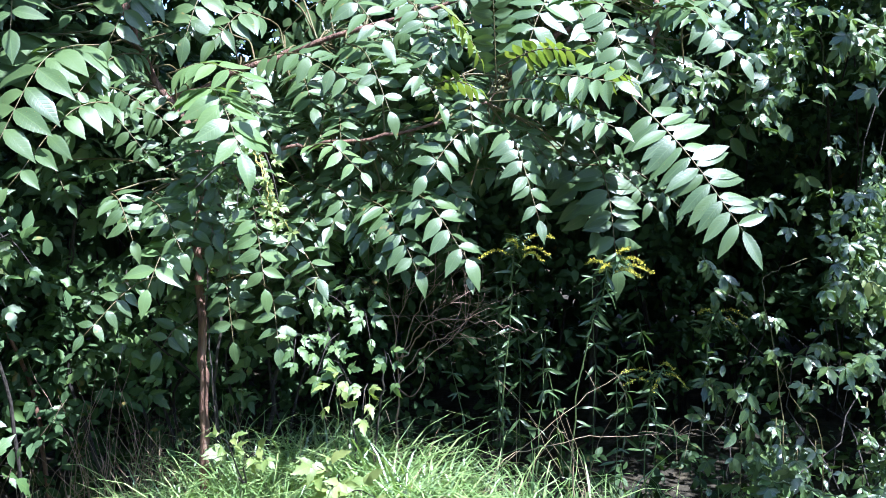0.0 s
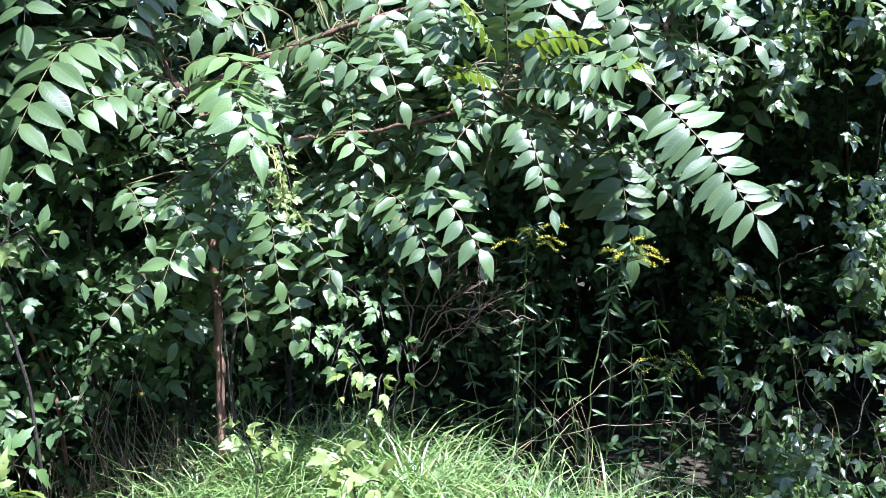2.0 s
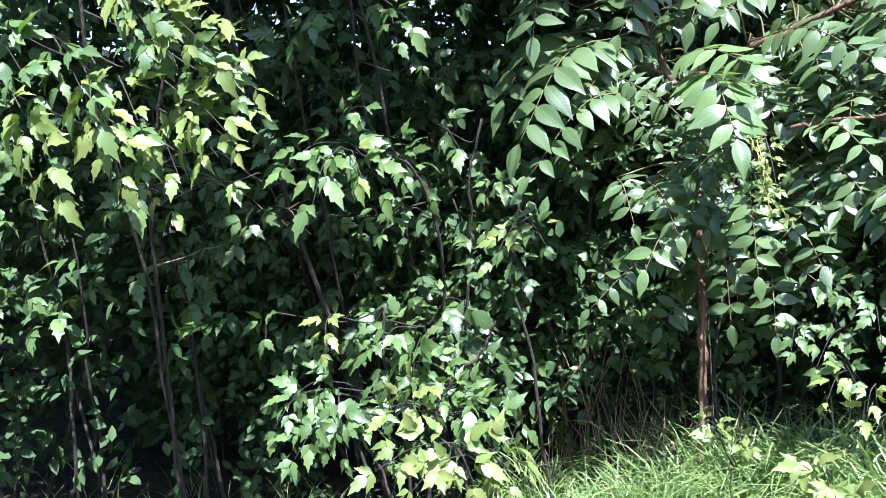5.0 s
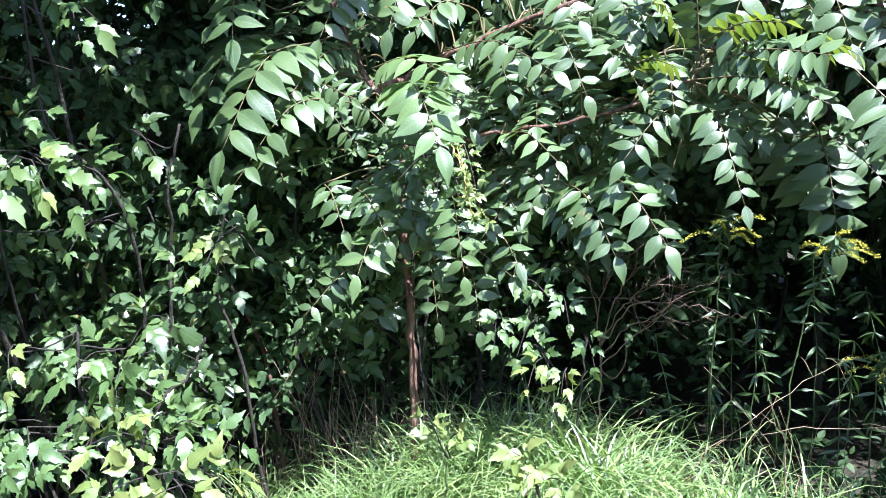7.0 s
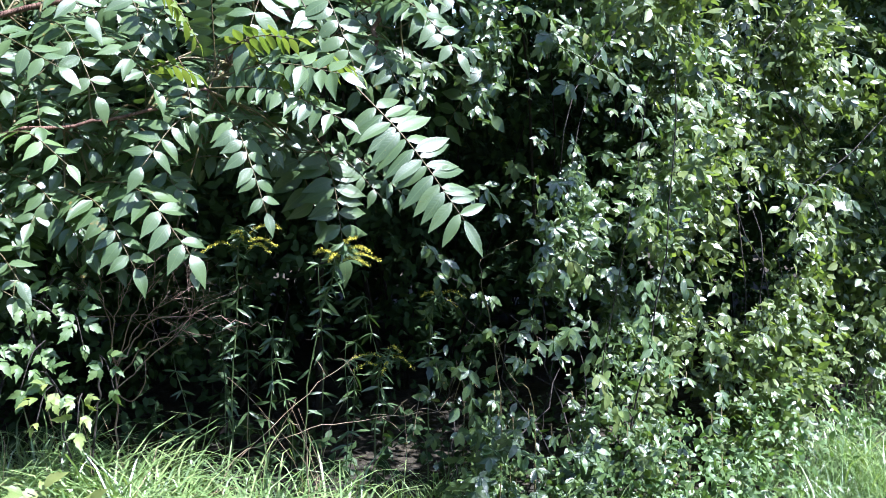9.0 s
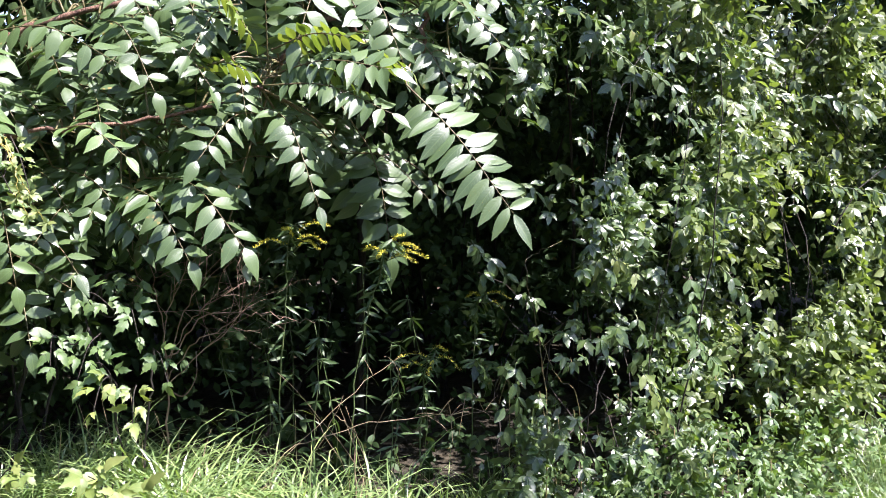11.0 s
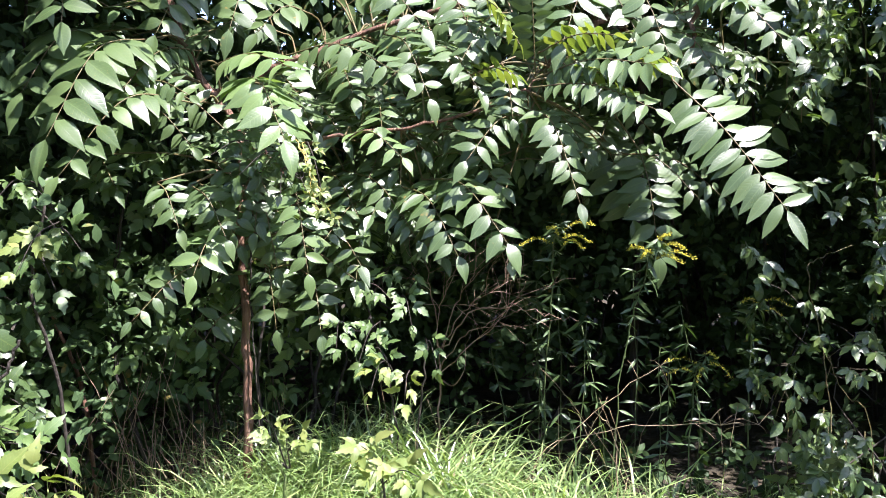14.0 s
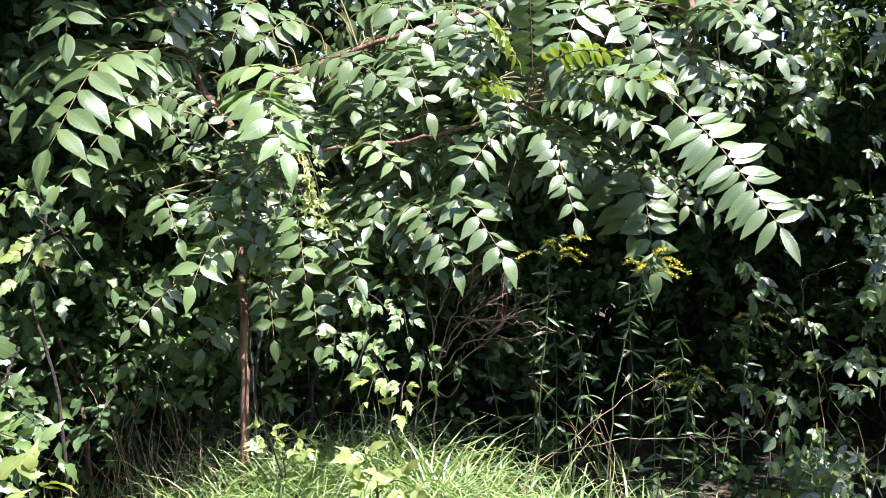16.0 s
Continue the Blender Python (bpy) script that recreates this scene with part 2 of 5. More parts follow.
def joined_leaves(pos, direction, normal, size, shapes):
    """Many leaves in one mesh: arrays of places, ways along the leaf, normals and lengths."""
    pos, d, nrm, size = np.asarray(pos, float), unit(np.asarray(direction, float)), np.asarray(normal, float), np.asarray(size, float)
    x = unit(np.cross(d, nrm))
    z = np.cross(x, d)
    pick = rng.integers(0, len(shapes), len(pos))
    vs, fs, us, off = [], [], [], 0
    for k, (sv, sf) in enumerate(shapes):
        i = np.where(pick == k)[0]
        if not len(i):
            continue
        m = np.stack([x[i], d[i], z[i]], 1) * size[i, None, None]
        v = np.einsum("vk,nkj->nvj", sv, m) + pos[i][:, None]
        f = sf[None] + (np.arange(len(i)) * len(sv))[:, None, None] + off
        vs.append(v.reshape(-1, 3))
        us.append(np.tile(sv[:, :2], (len(i), 1)))
        fs.append(f.reshape(-1, sf.shape[1]))
        off += len(i) * len(sv)
    return np.concatenate(vs), np.concatenate(fs), np.concatenate(us)


SHARED = {}


def leaf_object(name, shapes, material, place, way, normal, size, parent):
    """One leaf as an object of its own; alike leaves share one mesh."""
    k = int(rng.integers(len(shapes)))
    key = (id(shapes), k, material.name)
    if key not in SHARED:
        me = bpy.data.meshes.new(name)
        me.from_pydata([tuple(v) for v in shapes[k][0]], [], shapes[k][1].tolist())
        me.materials.append(material)
        leaf_uv(me, shapes[k][0][:, :2])
        me.shade_smooth()
        SHARED[key] = me
    ob = new(name, SHARED[key])
    y = Vector(way).normalized()
    x = y.cross(Vector(normal)).normalized()
    z = x.cross(y)
    m = Matrix((x, y, z)).transposed().to_4x4()
    m.translation = place
    hang(ob, parent)
    ob.matrix_basis = m @ Matrix.Scale(size, 4)
    return ob


# ---- ground ----
def ground_height(x, y):
    """A low grassy rise before the thicket, lower towards its dark end."""
    rise = 0.34 * np.exp(-((x + 0.25) / 1.0) ** 2 - ((y - 2.75) / 0.75) ** 2)
    bank = 0.25 / (1 + np.exp(-np.clip(x - 3.2, -20, 20) * 1.4)) * np.exp(-((y - 4.0) / 2.0) ** 2)
    return rise + bank + 0.03 * np.sin(x * 2.1 + y) * np.cos(y * 1.7 - x * 0.6)


def build_ground():
    inner = np.linspace(-7, 7, 85)
    far = np.array([-2500, -400, -80, -30, -14])
    xs = np.concatenate([far, inner, -far[::-1]])
    ys = np.concatenate([far, inner, -far[::-1]])
    gx, gy = np.meshgrid(xs, ys)
    gz = ground_height(gx, gy) * (np.hypot(gx, gy) < 12)
    n = len(xs)
    i = np.arange(n - 1)
    a = (i[:, None] * n + i[None]).ravel()
    faces = np.stack([a, a + 1, a + n + 1, a + n], 1)
    g = mesh_ob("ground", np.stack([gx, gy, gz], -1).reshape(-1, 3), faces, SOIL)
    tagged(g, "dark bare soil littered with leaves under the thicket", "ground", kind="structure")


build_ground()


def at_ground(x, y, sink=0.02):
    return Vector((x, y, float(ground_height(x, y)) - sink))


# ---- grass ----
def grass_patch(name, label, sample, count, low, high, width, material, droop=(0.3, 1.1)):
    """Arching blades, each a tapered folded strip."""
    xy = sample(count)
    z = ground_height(xy[:, 0], xy[:, 1]) - 0.01
    field = np.array([noise.noise((x * 3.1, y * 3.1, 0.0)) for x, y in xy])
    length = rng.uniform(low, high, count) * np.clip(0.9 + 0.6 * field, 0.45, 1.25)
    az = rng.uniform(0, 2 * np.pi, count) + 1.6 * np.array([noise.noise((x * 4.0, y * 4.0, 5.0)) for x, y in xy]) + rng.choice([0.0, 2.6], count)
    side = np.stack([np.cos(az), np.sin(az), np.zeros(count)], 1)
    lean0, bend = rng.uniform(0.02, 0.6, count), rng.uniform(*droop, count)
    cross = np.stack([-np.sin(az), np.cos(az), np.zeros(count)], 1)
    twist = rng.normal(0, 0.5, count)[:, None]
    curl = rng.normal(0, 1.1, count)
    seg = 6
    p = np.concatenate([xy, z[:, None]], 1)
    rows = []
    for k in range(seg + 1):
        t = k / seg
        turn = curl * t
        side = np.stack([np.cos(az + turn), np.sin(az + turn), np.zeros(count)], 1)
        ang = lean0 + bend * t ** 1.4 * 1.5
        w = width * (1 - t ** 1.8) * rng.uniform(0.8, 1.1)
        c = unit(cross + twist * t * side)
        rows.append((p - c * w / 2, p + c * w / 2))
        step = length / seg
        p = p + side * (np.sin(ang) * step)[:, None] + np.array([0, 0, 1.0]) * (np.cos(ang) * step)[:, None]
    v = np.stack([q for r in rows for q in r], 1)
    nv = 2 * (seg + 1)
    base = (np.arange(count) * nv)[:, None]
    f = np.concatenate([base + np.array([2 * k, 2 * k + 1, 2 * k + 3, 2 * k + 2]) for k in range(seg)], 0)
    ob = mesh_ob(name, v.reshape(-1, 3), f, material)
    return tagged(ob, label, "grass", kind="stuff")


def clumped(cx, cy, sx, sy, clumps, spread=0.07):
    def sample(n):
        c = np.stack([rng.normal(cx, sx, clumps), rng.normal(cy, sy, clumps)], 1)
        return c[rng.integers(0, clumps, n)] + rng.normal(0, spread, (n, 2))
    return sample


def verge(b, sb, r0, r1, clumps, spread=.06, least=39):
    """Tufts along the foot of the creeper bank."""
    def sample(n):
        bb = np.radians(np.maximum(rng.normal(b, sb, clumps), least + rng.uniform(0, 3, clumps)))
        rr = rng.uniform(r0, r1, clumps)
        c = np.stack([rr * np.sin(bb), rr * np.cos(bb)], 1)
        return c[rng.integers(0, clumps, n)] + rng.normal(0, spread, (n, 2))
    return sample


grass_patch("grass", "long bright green grass arching on a low rise", clumped(-0.42, 2.5, 0.48, 0.25, 170, .05), 4200, .26, .54, .0092, GRASS, (.8, 2.7))
grass_patch("grass", "long bright green grass arching on a low rise", clumped(-0.32, 2.52, 0.46, 0.2, 100), 1500, .36, .62, .0088, GRASS, (1.3, 3.0))
grass_patch("grass", "shaded green grass below the goldenrod", clumped(0.8, 2.68, 0.28, 0.17, 90), 900, .18, .38, .0062, GRASS, (.6, 2.0))
grass_patch("grass", "sunlit tall grass beside the creeper bank", verge(49, 7, 3.0, 4.2, 150, .055, 42), 5200, .2, .5, .0052, GRASS, (.7, 2.3))
grass_patch("grass", "sunlit tall grass beside the creeper bank", verge(60, 9, 3.6, 6.0, 130, .07, 44), 4600, .28, .65, .0065, GRASS, (.7, 2.3))
grass_patch("grass", "thin grass at the foot of the creeper bank", verge(36, 5, 2.75, 3.0, 60, .05, 27), 900, .14, .34, .006, GRASS, (.7, 2.3))
grass_patch("grass", "thin grass at the edge of the shaded hollow", clumped(-1.9, 2.1, 0.6, 0.25, 60), 700, .15, .4, .006, GRASS)
grass_patch("grass", "tufts of grass round the foot of the tree", clumped(-.78, 2.56, .2, .07, 26, .04), 900, .28, .52, .0075, GRASS, (.8, 2.4))
# out of view; added over the bare soil for greener bounced light
grass_patch("grass", "unseen short grass added on the open ground before the thicket", lambda n: np.stack([rng.uniform(-3.2, 4.2, n), rng.uniform(-2.2, 2.0, n)], 1), 9000, .06, .14, .008, GRASS, (.4, 1.6))
grass_patch("dry_grass", "straw-coloured dead blades lying in the long grass", clumped(-0.45, 2.45, 0.45, 0.22, 90), 420, .2, .45, .006, STRAW, (1.2, 3.0))
grass_patch("dry_grass", "dry brown grass stalks between the stems", clumped(-1.1, 2.9, 0.2, 0.08, 30), 160, .3, .6, .004, STRAW, (0.0, .5))

# ---- trees of heaven ----
UP, FRONT, OUT, RIGHT, DOWN = (Vector(v).normalized() for v in ((0.05, -0.55, 0.85), (0.08, -0.75, 0.65), (0.1, -0.9, 0.45), (0.45, -0.6, 0.65), (0.2, 0.5, 0.8)))
GLEAM = Vector((.2, -.76, .58)).normalized()
HANG, TILT, KEEL = Vector((-.12, -.72, .68)).normalized(), Vector((.34, -.62, .7)).normalized(), Vector((-.16, -.62, .76)).normalized()
SKELETON = {}
LEAFLETS = {}


def nearest(tree, p):
    return min(SKELETON[tree.name], key=lambda q: (q - p).length + 0.6 * max(0.0, q.z - p.z))


def leaflet_frames(curve, normal, pairs, size, terminal=True, spread=80, first=0.2, droop=0.0, grow=0.0):
    """Where the leaflets of a pinnate leaf sit: place, way, normal, length."""
    n = len(curve) - 1
    out = []
    for k in range(pairs):
        t = first + (1 - first) * k / pairs
        for side in (-1, 1):
            tt = min(0.999, t + rng.normal(0, 0.012))
            i = int(tt * n)
            p = curve[i].lerp(curve[i + 1], tt * n - i)
            T = (curve[i + 1] - curve[i]).normalized()
            N = (normal - normal.dot(T) * T).normalized()
            B = T.cross(N)
            a = radians(spread + 10 - 22 * t ** 2 + rng.normal(0, 6))
            d = math.cos(a) * T + math.sin(a) * side * B + Vector((0, 0, -0.03 + rng.normal(0, 0.1))) - droop * N
            nn = N + Vector(rng.normal(0, 0.16, 3)) + side * B * (0.12 + droop)
            out.append((p, d.normalized(), nn, size * (1.06 - 0.22 * (1 - t) ** 3 - 0.36 * t ** 3 * (grow == 0) + grow * (t - .5)) * rng.uniform(0.88, 1.08)))
    if terminal:
        T = (curve[-1] - curve[-2]).normalized()
        N = (normal - normal.dot(T) * T).normalized()
        out.append((curve[-1], (T + Vector((0, 0, -0.2))).normalized(), N, size * (0.85 + grow * .5)))
    return out


def frond(tree, base, tip, pairs, size, sag, facing, fine=True, shapes=LANCE, mats=AIL, spread=76, droop=0.06, grow=0.0):
    """One pinnate leaf: its stalk, joined back to the nearest wood, and its leaflets."""
    b, t = Vector(base), Vector(tip)
    mid = (b + t) / 2 + Vector((0, 0, sag)) + 0.35 * sag * facing
    q = nearest(tree, b)
    bend = (q + b) / 2 + Vector((0, 0.03, 0.03))
    lead = spline([q, bend, b], 4)[:-1] if (q - b).length > 0.03 else [q]
    curve = spline([b, mid, t], 8)
    full = lead + curve
    v, f = tube(full, np.linspace(.0036, .0010, len(full)), 5)
    ls = leaflet_frames(curve, facing, pairs, size, spread=spread, droop=droop, grow=grow)
    count = LEAFLETS.setdefault(tree.name, 0)
    if fine and count + len(ls) <= 300:
        LEAFLETS[tree.name] = count + len(ls)
        fr = mesh_ob("frond", v, f, REDSTALK, tree)
        for p, d, nn, s in ls:
            leaf_object("leaflet", shapes, mats[0], p, d, nn, s, fr)
    else:
        fr = mesh_ob("frond", v, f, REDSTALK, tree)
        lv, lf, lu = joined_leaves([l[0] for l in ls], [l[1] for l in ls], [l[2] for l in ls], [l[3] for l in ls], shapes)
        tagged(mesh_ob("foliage", lv, lf, mats[1], fr, uv=lu), kind="stuff")
    return fr


def wood(tree, name, points, r0, r1, material=BARK, sides=11, wobble=0.005, label=""):
    ob, c = stem(name, points, r0, r1, material, tree, label, sides, wobble)
    SKELETON.setdefault(tree.name, []).extend(c)
    return ob


tree_a = thing("tree_of_heaven", at_ground(-.775, 2.72), "young tree of heaven with reddish trunk and long drooping leaves", "tree")
wood(tree_a, "trunk", [at_ground(-.775, 2.72), (-.766, 2.71, .58), (-.757, 2.7, .86), (-.767, 2.7, 1.156), (-.757, 2.72, 1.41), (-.80, 2.76, 1.6), (-.917, 2.8, 1.748), (-1.009, 2.82, 2.01), (-1.05, 2.9, 2.5), (-1.0, 3.0, 3.2)], .0158, .008)
wood(tree_a, "stem", [at_ground(-.72, 2.76), (-.74, 2.75, .7), (-.715, 2.77, 1.05), (-.73, 2.8, 1.3)], .0075, .0025, GREYBARK, sides=7)
wood(tree_a, "branch", [(-.757, 2.72, 1.41), (-.62, 2.66, 1.49), (-.40, 2.6, 1.533), (-.175, 2.6, 1.565), (.085, 2.58, 1.638), (.155, 2.6, 1.69)], .0068, .0036)
wood(tree_a, "branch", [(-.86, 2.79, 1.68), (-.6, 2.85, 1.8), (-.3, 2.85, 1.9), (0, 2.8, 1.98), (.2, 2.8, 2.1)], .011, .005)
wood(tree_a, "branch", [(-1.0, 2.82, 1.98), (-1.15, 2.7, 2.1), (-1.25, 2.6, 2.15)], .008, .004)
wood(tree_a, "branch", [(-.757, 2.71, 1.35), (-.68, 2.62, 1.5), (-.6, 2.6, 1.42)], .007, .004)
tree_b = thing("tree_of_heaven", at_ground(.75, 4.3), "tree of heaven with arching glossy leaves over the goldenrod", "tree")
wood(tree_b, "trunk", [at_ground(.75, 4.3), (.75, 4.25, .7), (.72, 4.0, 1.5), (.66, 3.6, 2.1), (.66, 3.3, 2.9), (.7, 3.3, 3.6)], .022, .012, GREYBARK)
wood(tree_b, "branch", [(.61, 3.45, 1.9), (.45, 3.1, 1.95), (.25, 2.8, 1.8), (.2, 2.68, 1.74)], .014, .006)
wood(tree_b, "branch", [(.63, 3.38, 2.2), (.68, 3.0, 2.15), (.65, 2.7, 1.95), (.60, 2.56, 1.75)], .013, .006)
wood(tree_b, "branch", [(.64, 3.35, 2.4), (.4, 2.9, 2.4), (.25, 2.6, 2.2), (.1, 2.5, 2.08)], .012, .005)
wood(tree_b, "branch", [(.64, 3.35, 2.4), (.75, 2.9, 2.3), (.78, 2.7, 2.05), (.72, 2.66, 1.9)], .012, .005)
# unseen branch, added to carry the fronds that shade the hollow
wood(tree_b, "branch", [(.66, 3.3, 2.9), (1.3, 2.6, 3.0), (2.1, 1.85, 2.92)], .012, .005)
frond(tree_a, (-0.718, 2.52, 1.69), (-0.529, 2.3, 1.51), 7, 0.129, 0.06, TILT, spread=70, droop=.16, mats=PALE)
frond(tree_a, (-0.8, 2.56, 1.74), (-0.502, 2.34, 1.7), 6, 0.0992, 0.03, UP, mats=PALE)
frond(tree_a, (-0.64, 2.72, 1.67), (-0.506, 2.6, 1.55), 5, 0.0884, 0.03, RIGHT)
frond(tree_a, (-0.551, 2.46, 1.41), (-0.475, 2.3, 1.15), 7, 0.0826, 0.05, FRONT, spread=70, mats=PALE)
frond(tree_a, (-0.524, 2.62, 1.1), (-0.48, 2.5, 0.946), 4, 0.0827, 0.03, OUT)
frond(tree_a, (-0.475, 2.66, 1.22), (-0.358, 2.5, 1.15), 3, 0.0821, 0.03, FRONT)
frond(tree_a, (-0.775, 2.5, 1.26), (-0.81, 2.36, 1.14), 3, 0.0971, 0.02, FRONT, spread=66, mats=PALE)
frond(tree_a, (-0.908, 2.72, 1.4), (-0.73, 2.55, 1.21), 5, 0.0827, 0.04, FRONT)
frond(tree_a, (-0.806, 2.72, 0.979), (-0.868, 2.62, 0.91), 3, 0.0853, 0.02, OUT)
frond(tree_a, (-0.873, 2.66, 1.64), (-1.15, 2.3, 1.42), 8, 0.104, 0.09, HANG)
frond(tree_a, (-1.01, 2.66, 1.84), (-1.18, 2.3, 1.52), 8, 0.148, 0.08, HANG, spread=72)
frond(tree_a, (-1.02, 2.75, 1.85), (-1.06, 2.5, 1.58), 7, 0.121, 0.05, OUT)
frond(tree_a, (-1.19, 2.75, 1.88), (-1.32, 2.45, 1.66), 7, 0.151, 0.06, HANG)
frond(tree_a, (-1.23, 2.6, 2.05), (-1.12, 2.3, 1.83), 5, 0.118, 0.03, FRONT)
frond(tree_a, (-1.05, 2.62, 1.7), (-0.846, 2.5, 1.65), 6, 0.0604, 0.02, OUT)
frond(tree_a, (-0.88, 2.75, 2.01), (-0.98, 2.6, 1.84), 5, 0.112, 0.04, OUT)
frond(tree_a, (-0.8, 2.58, 1.45), (-0.653, 2.48, 1.28), 5, 0.0754, 0.03, FRONT)
frond(tree_a, (-0.643, 2.6, 1.49), (-0.666, 2.48, 1.25), 6, 0.0751, 0.03, FRONT)
frond(tree_a, (-0.67, 2.56, 1.38), (-0.596, 2.46, 1.15), 6, 0.0709, 0.03, OUT)
frond(tree_a, (-0.672, 2.66, 1.13), (-0.637, 2.6, 0.942), 4, 0.0894, 0.03, OUT)
frond(tree_a, (-0.684, 2.56, 1.6), (-0.703, 2.46, 1.4), 5, 0.0778, 0.03, FRONT)
frond(tree_a, (-0.67, 2.55, 1.44), (-0.716, 2.45, 1.25), 5, 0.0743, 0.03, FRONT)
frond(tree_a, (-0.762, 2.58, 1.54), (-0.625, 2.48, 1.37), 5, 0.075, 0.03, RIGHT)
frond(tree_a, (-0.954, 2.5, 1.4), (-0.859, 2.4, 1.27), 4, 0.0783, 0.03, FRONT)
frond(tree_a, (-0.845, 2.48, 1.39), (-0.718, 2.38, 1.24), 5, 0.0765, 0.03, GLEAM)
frond(tree_a, (-0.609, 2.72, 1.79), (-0.236, 2.46, 1.7), 8, 0.089, 0.045, FRONT)
frond(tree_a, (-0.303, 2.72, 1.85), (-0.15, 2.5, 1.63), 6, 0.0922, 0.05, FRONT)
frond(tree_a, (-0.199, 2.7, 1.79), (-0.00873, 2.48, 1.65), 6, 0.0878, 0.05, RIGHT)
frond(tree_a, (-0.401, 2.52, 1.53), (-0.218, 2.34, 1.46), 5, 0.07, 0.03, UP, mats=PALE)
frond(tree_a, (-0.188, 2.7, 1.4), (0.0669, 2.4, 1.22), 8, 0.11, 0.06, GLEAM, spread=70)
frond(tree_a, (-0.254, 2.66, 1.38), (-0.0736, 2.46, 1.18), 8, 0.097, 0.05, GLEAM)
frond(tree_a, (-0.442, 2.76, 1.43), (-0.196, 2.55, 1.22), 9, 0.087, 0.05, FRONT)
frond(tree_a, (-0.518, 2.78, 1.43), (-0.372, 2.62, 1.27), 6, 0.089, 0.04, OUT)
frond(tree_a, (0.138, 2.64, 1.59), (-0.0489, 2.42, 1.45), 6, 0.092, 0.04, GLEAM)
frond(tree_a, (-0.371, 2.8, 1.67), (-0.18, 2.62, 1.49), 7, 0.0849, 0.04, FRONT)
frond(tree_a, (-0.592, 2.82, 1.64), (-0.424, 2.66, 1.52), 7, 0.076, 0.04, FRONT)
frond(tree_a, (-0.156, 2.8, 1.56), (0.0385, 2.58, 1.39), 7, 0.0908, 0.05, FRONT)
frond(tree_a, (0.0946, 2.72, 1.91), (-0.064, 2.5, 1.73), 6, 0.0785, 0.04, FRONT)
frond(tree_a, (-0.543, 2.8, 1.93), (-0.687, 2.66, 1.85), 5, 0.103, 0.04, FRONT)
frond(tree_a, (-0.378, 2.78, 1.98), (-0.17, 2.56, 1.84), 6, 0.0987, 0.05, FRONT)
frond(tree_a, (-0.148, 2.76, 1.99), (-0.0242, 2.55, 1.81), 6, 0.0906, 0.04, FRONT)
frond(tree_a, (-0.727, 2.8, 2.02), (-0.772, 2.66, 1.86), 4, 0.112, 0.03, FRONT)
frond(tree_b, (0.527, 2.46, 1.67), (0.776, 2.24, 1.31), 14, 0.13, 0.02, KEEL, spread=80, shapes=SLIM, droop=.1)
frond(tree_b, (0.12, 2.6, 1.61), (0.262, 2.36, 1.33), 10, 0.0807, 0.07, GLEAM, spread=68)
frond(tree_b, (0.129, 2.55, 1.68), (0.461, 2.36, 1.7), 11, 0.0772, 0.03, GLEAM, spread=84, grow=.35)
frond(tree_b, (0.133, 2.52, 1.66), (0.459, 2.34, 1.58), 11, 0.0668, 0.03, GLEAM, spread=86, grow=.3)
frond(tree_b, (0.157, 2.6, 1.7), (0.138, 2.5, 1.99), 10, 0.0769, 0.01, FRONT, spread=84)
frond(tree_b, (0.591, 2.66, 1.94), (0.815, 2.42, 1.77), 9, 0.0931, 0.05, FRONT)
frond(tree_b, (0.527, 2.95, 1.49), (0.569, 2.82, 1.14), 8, 0.126, 0.04, OUT)
frond(tree_b, (0.353, 3.1, 1.61), (0.519, 3, 1.25), 8, 0.14, 0.05, OUT)
frond(tree_b, (0.352, 2.7, 2), (0.227, 2.5, 1.78), 6, 0.11, 0.04, FRONT)
frond(tree_b, (0.42, 2.72, 1.99), (0.531, 2.5, 1.73), 8, 0.101, 0.05, FRONT)
frond(tree_b, (0.27, 2.76, 2.02), (0.446, 2.56, 1.82), 8, 0.0951, 0.05, RIGHT)
frond(tree_b, (0.521, 2.66, 1.83), (0.683, 2.5, 1.65), 7, 0.0931, 0.05, FRONT)
frond(tree_b, (-0.00737, 2.6, 1.94), (0.104, 2.44, 1.77), 8, 0.066, 0.02, DOWN, mats=YOUNG)
frond(tree_b, (0.162, 2.55, 1.76), (0.361, 2.42, 1.79), 8, 0.0652, 0.02, DOWN, mats=YOUNG)
frond(tree_b, (0.254, 2.5, 1.7), (0.39, 2.38, 1.64), 7, 0.0544, 0.015, DOWN, mats=YOUNG)
frond(tree_b, (-0.0508, 2.6, 1.7), (0.102, 2.48, 1.69), 6, 0.0661, 0.02, DOWN, mats=YOUNG)
frond(tree_b, (0.437, 2.55, 1.73), (0.526, 2.4, 1.7), 5, 0.0656, 0.015, DOWN, mats=YOUNG)
frond(tree_b, (0.0584, 2.66, 1.75), (0.0868, 2.5, 1.57), 7, 0.0738, 0.03, FRONT)
frond(tree_b, (0.0387, 2.66, 1.26), (0.0778, 2.52, 1.16), 3, 0.0745, 0.02, FRONT)



def random_fronds(tree, count, centre, spread, size, facing):
    """More leaves of the same tree, filling its crown; some sit out of view to cast shade."""
    for _ in range(count):
        b = Vector(centre) + Vector(rng.normal(0, 1, 3) * np.array(spread))
        az = rng.uniform(0, 2 * math.pi)
        d = Vector((math.cos(az), -0.5 + 0.8 * math.sin(az), rng.uniform(-0.7, 0.1))).normalized()
        frond(tree, b, b + d * rng.uniform(.25, .45), int(rng.integers(6, 10)), size * rng.uniform(.85, 1.1), .05, facing, fine=False)


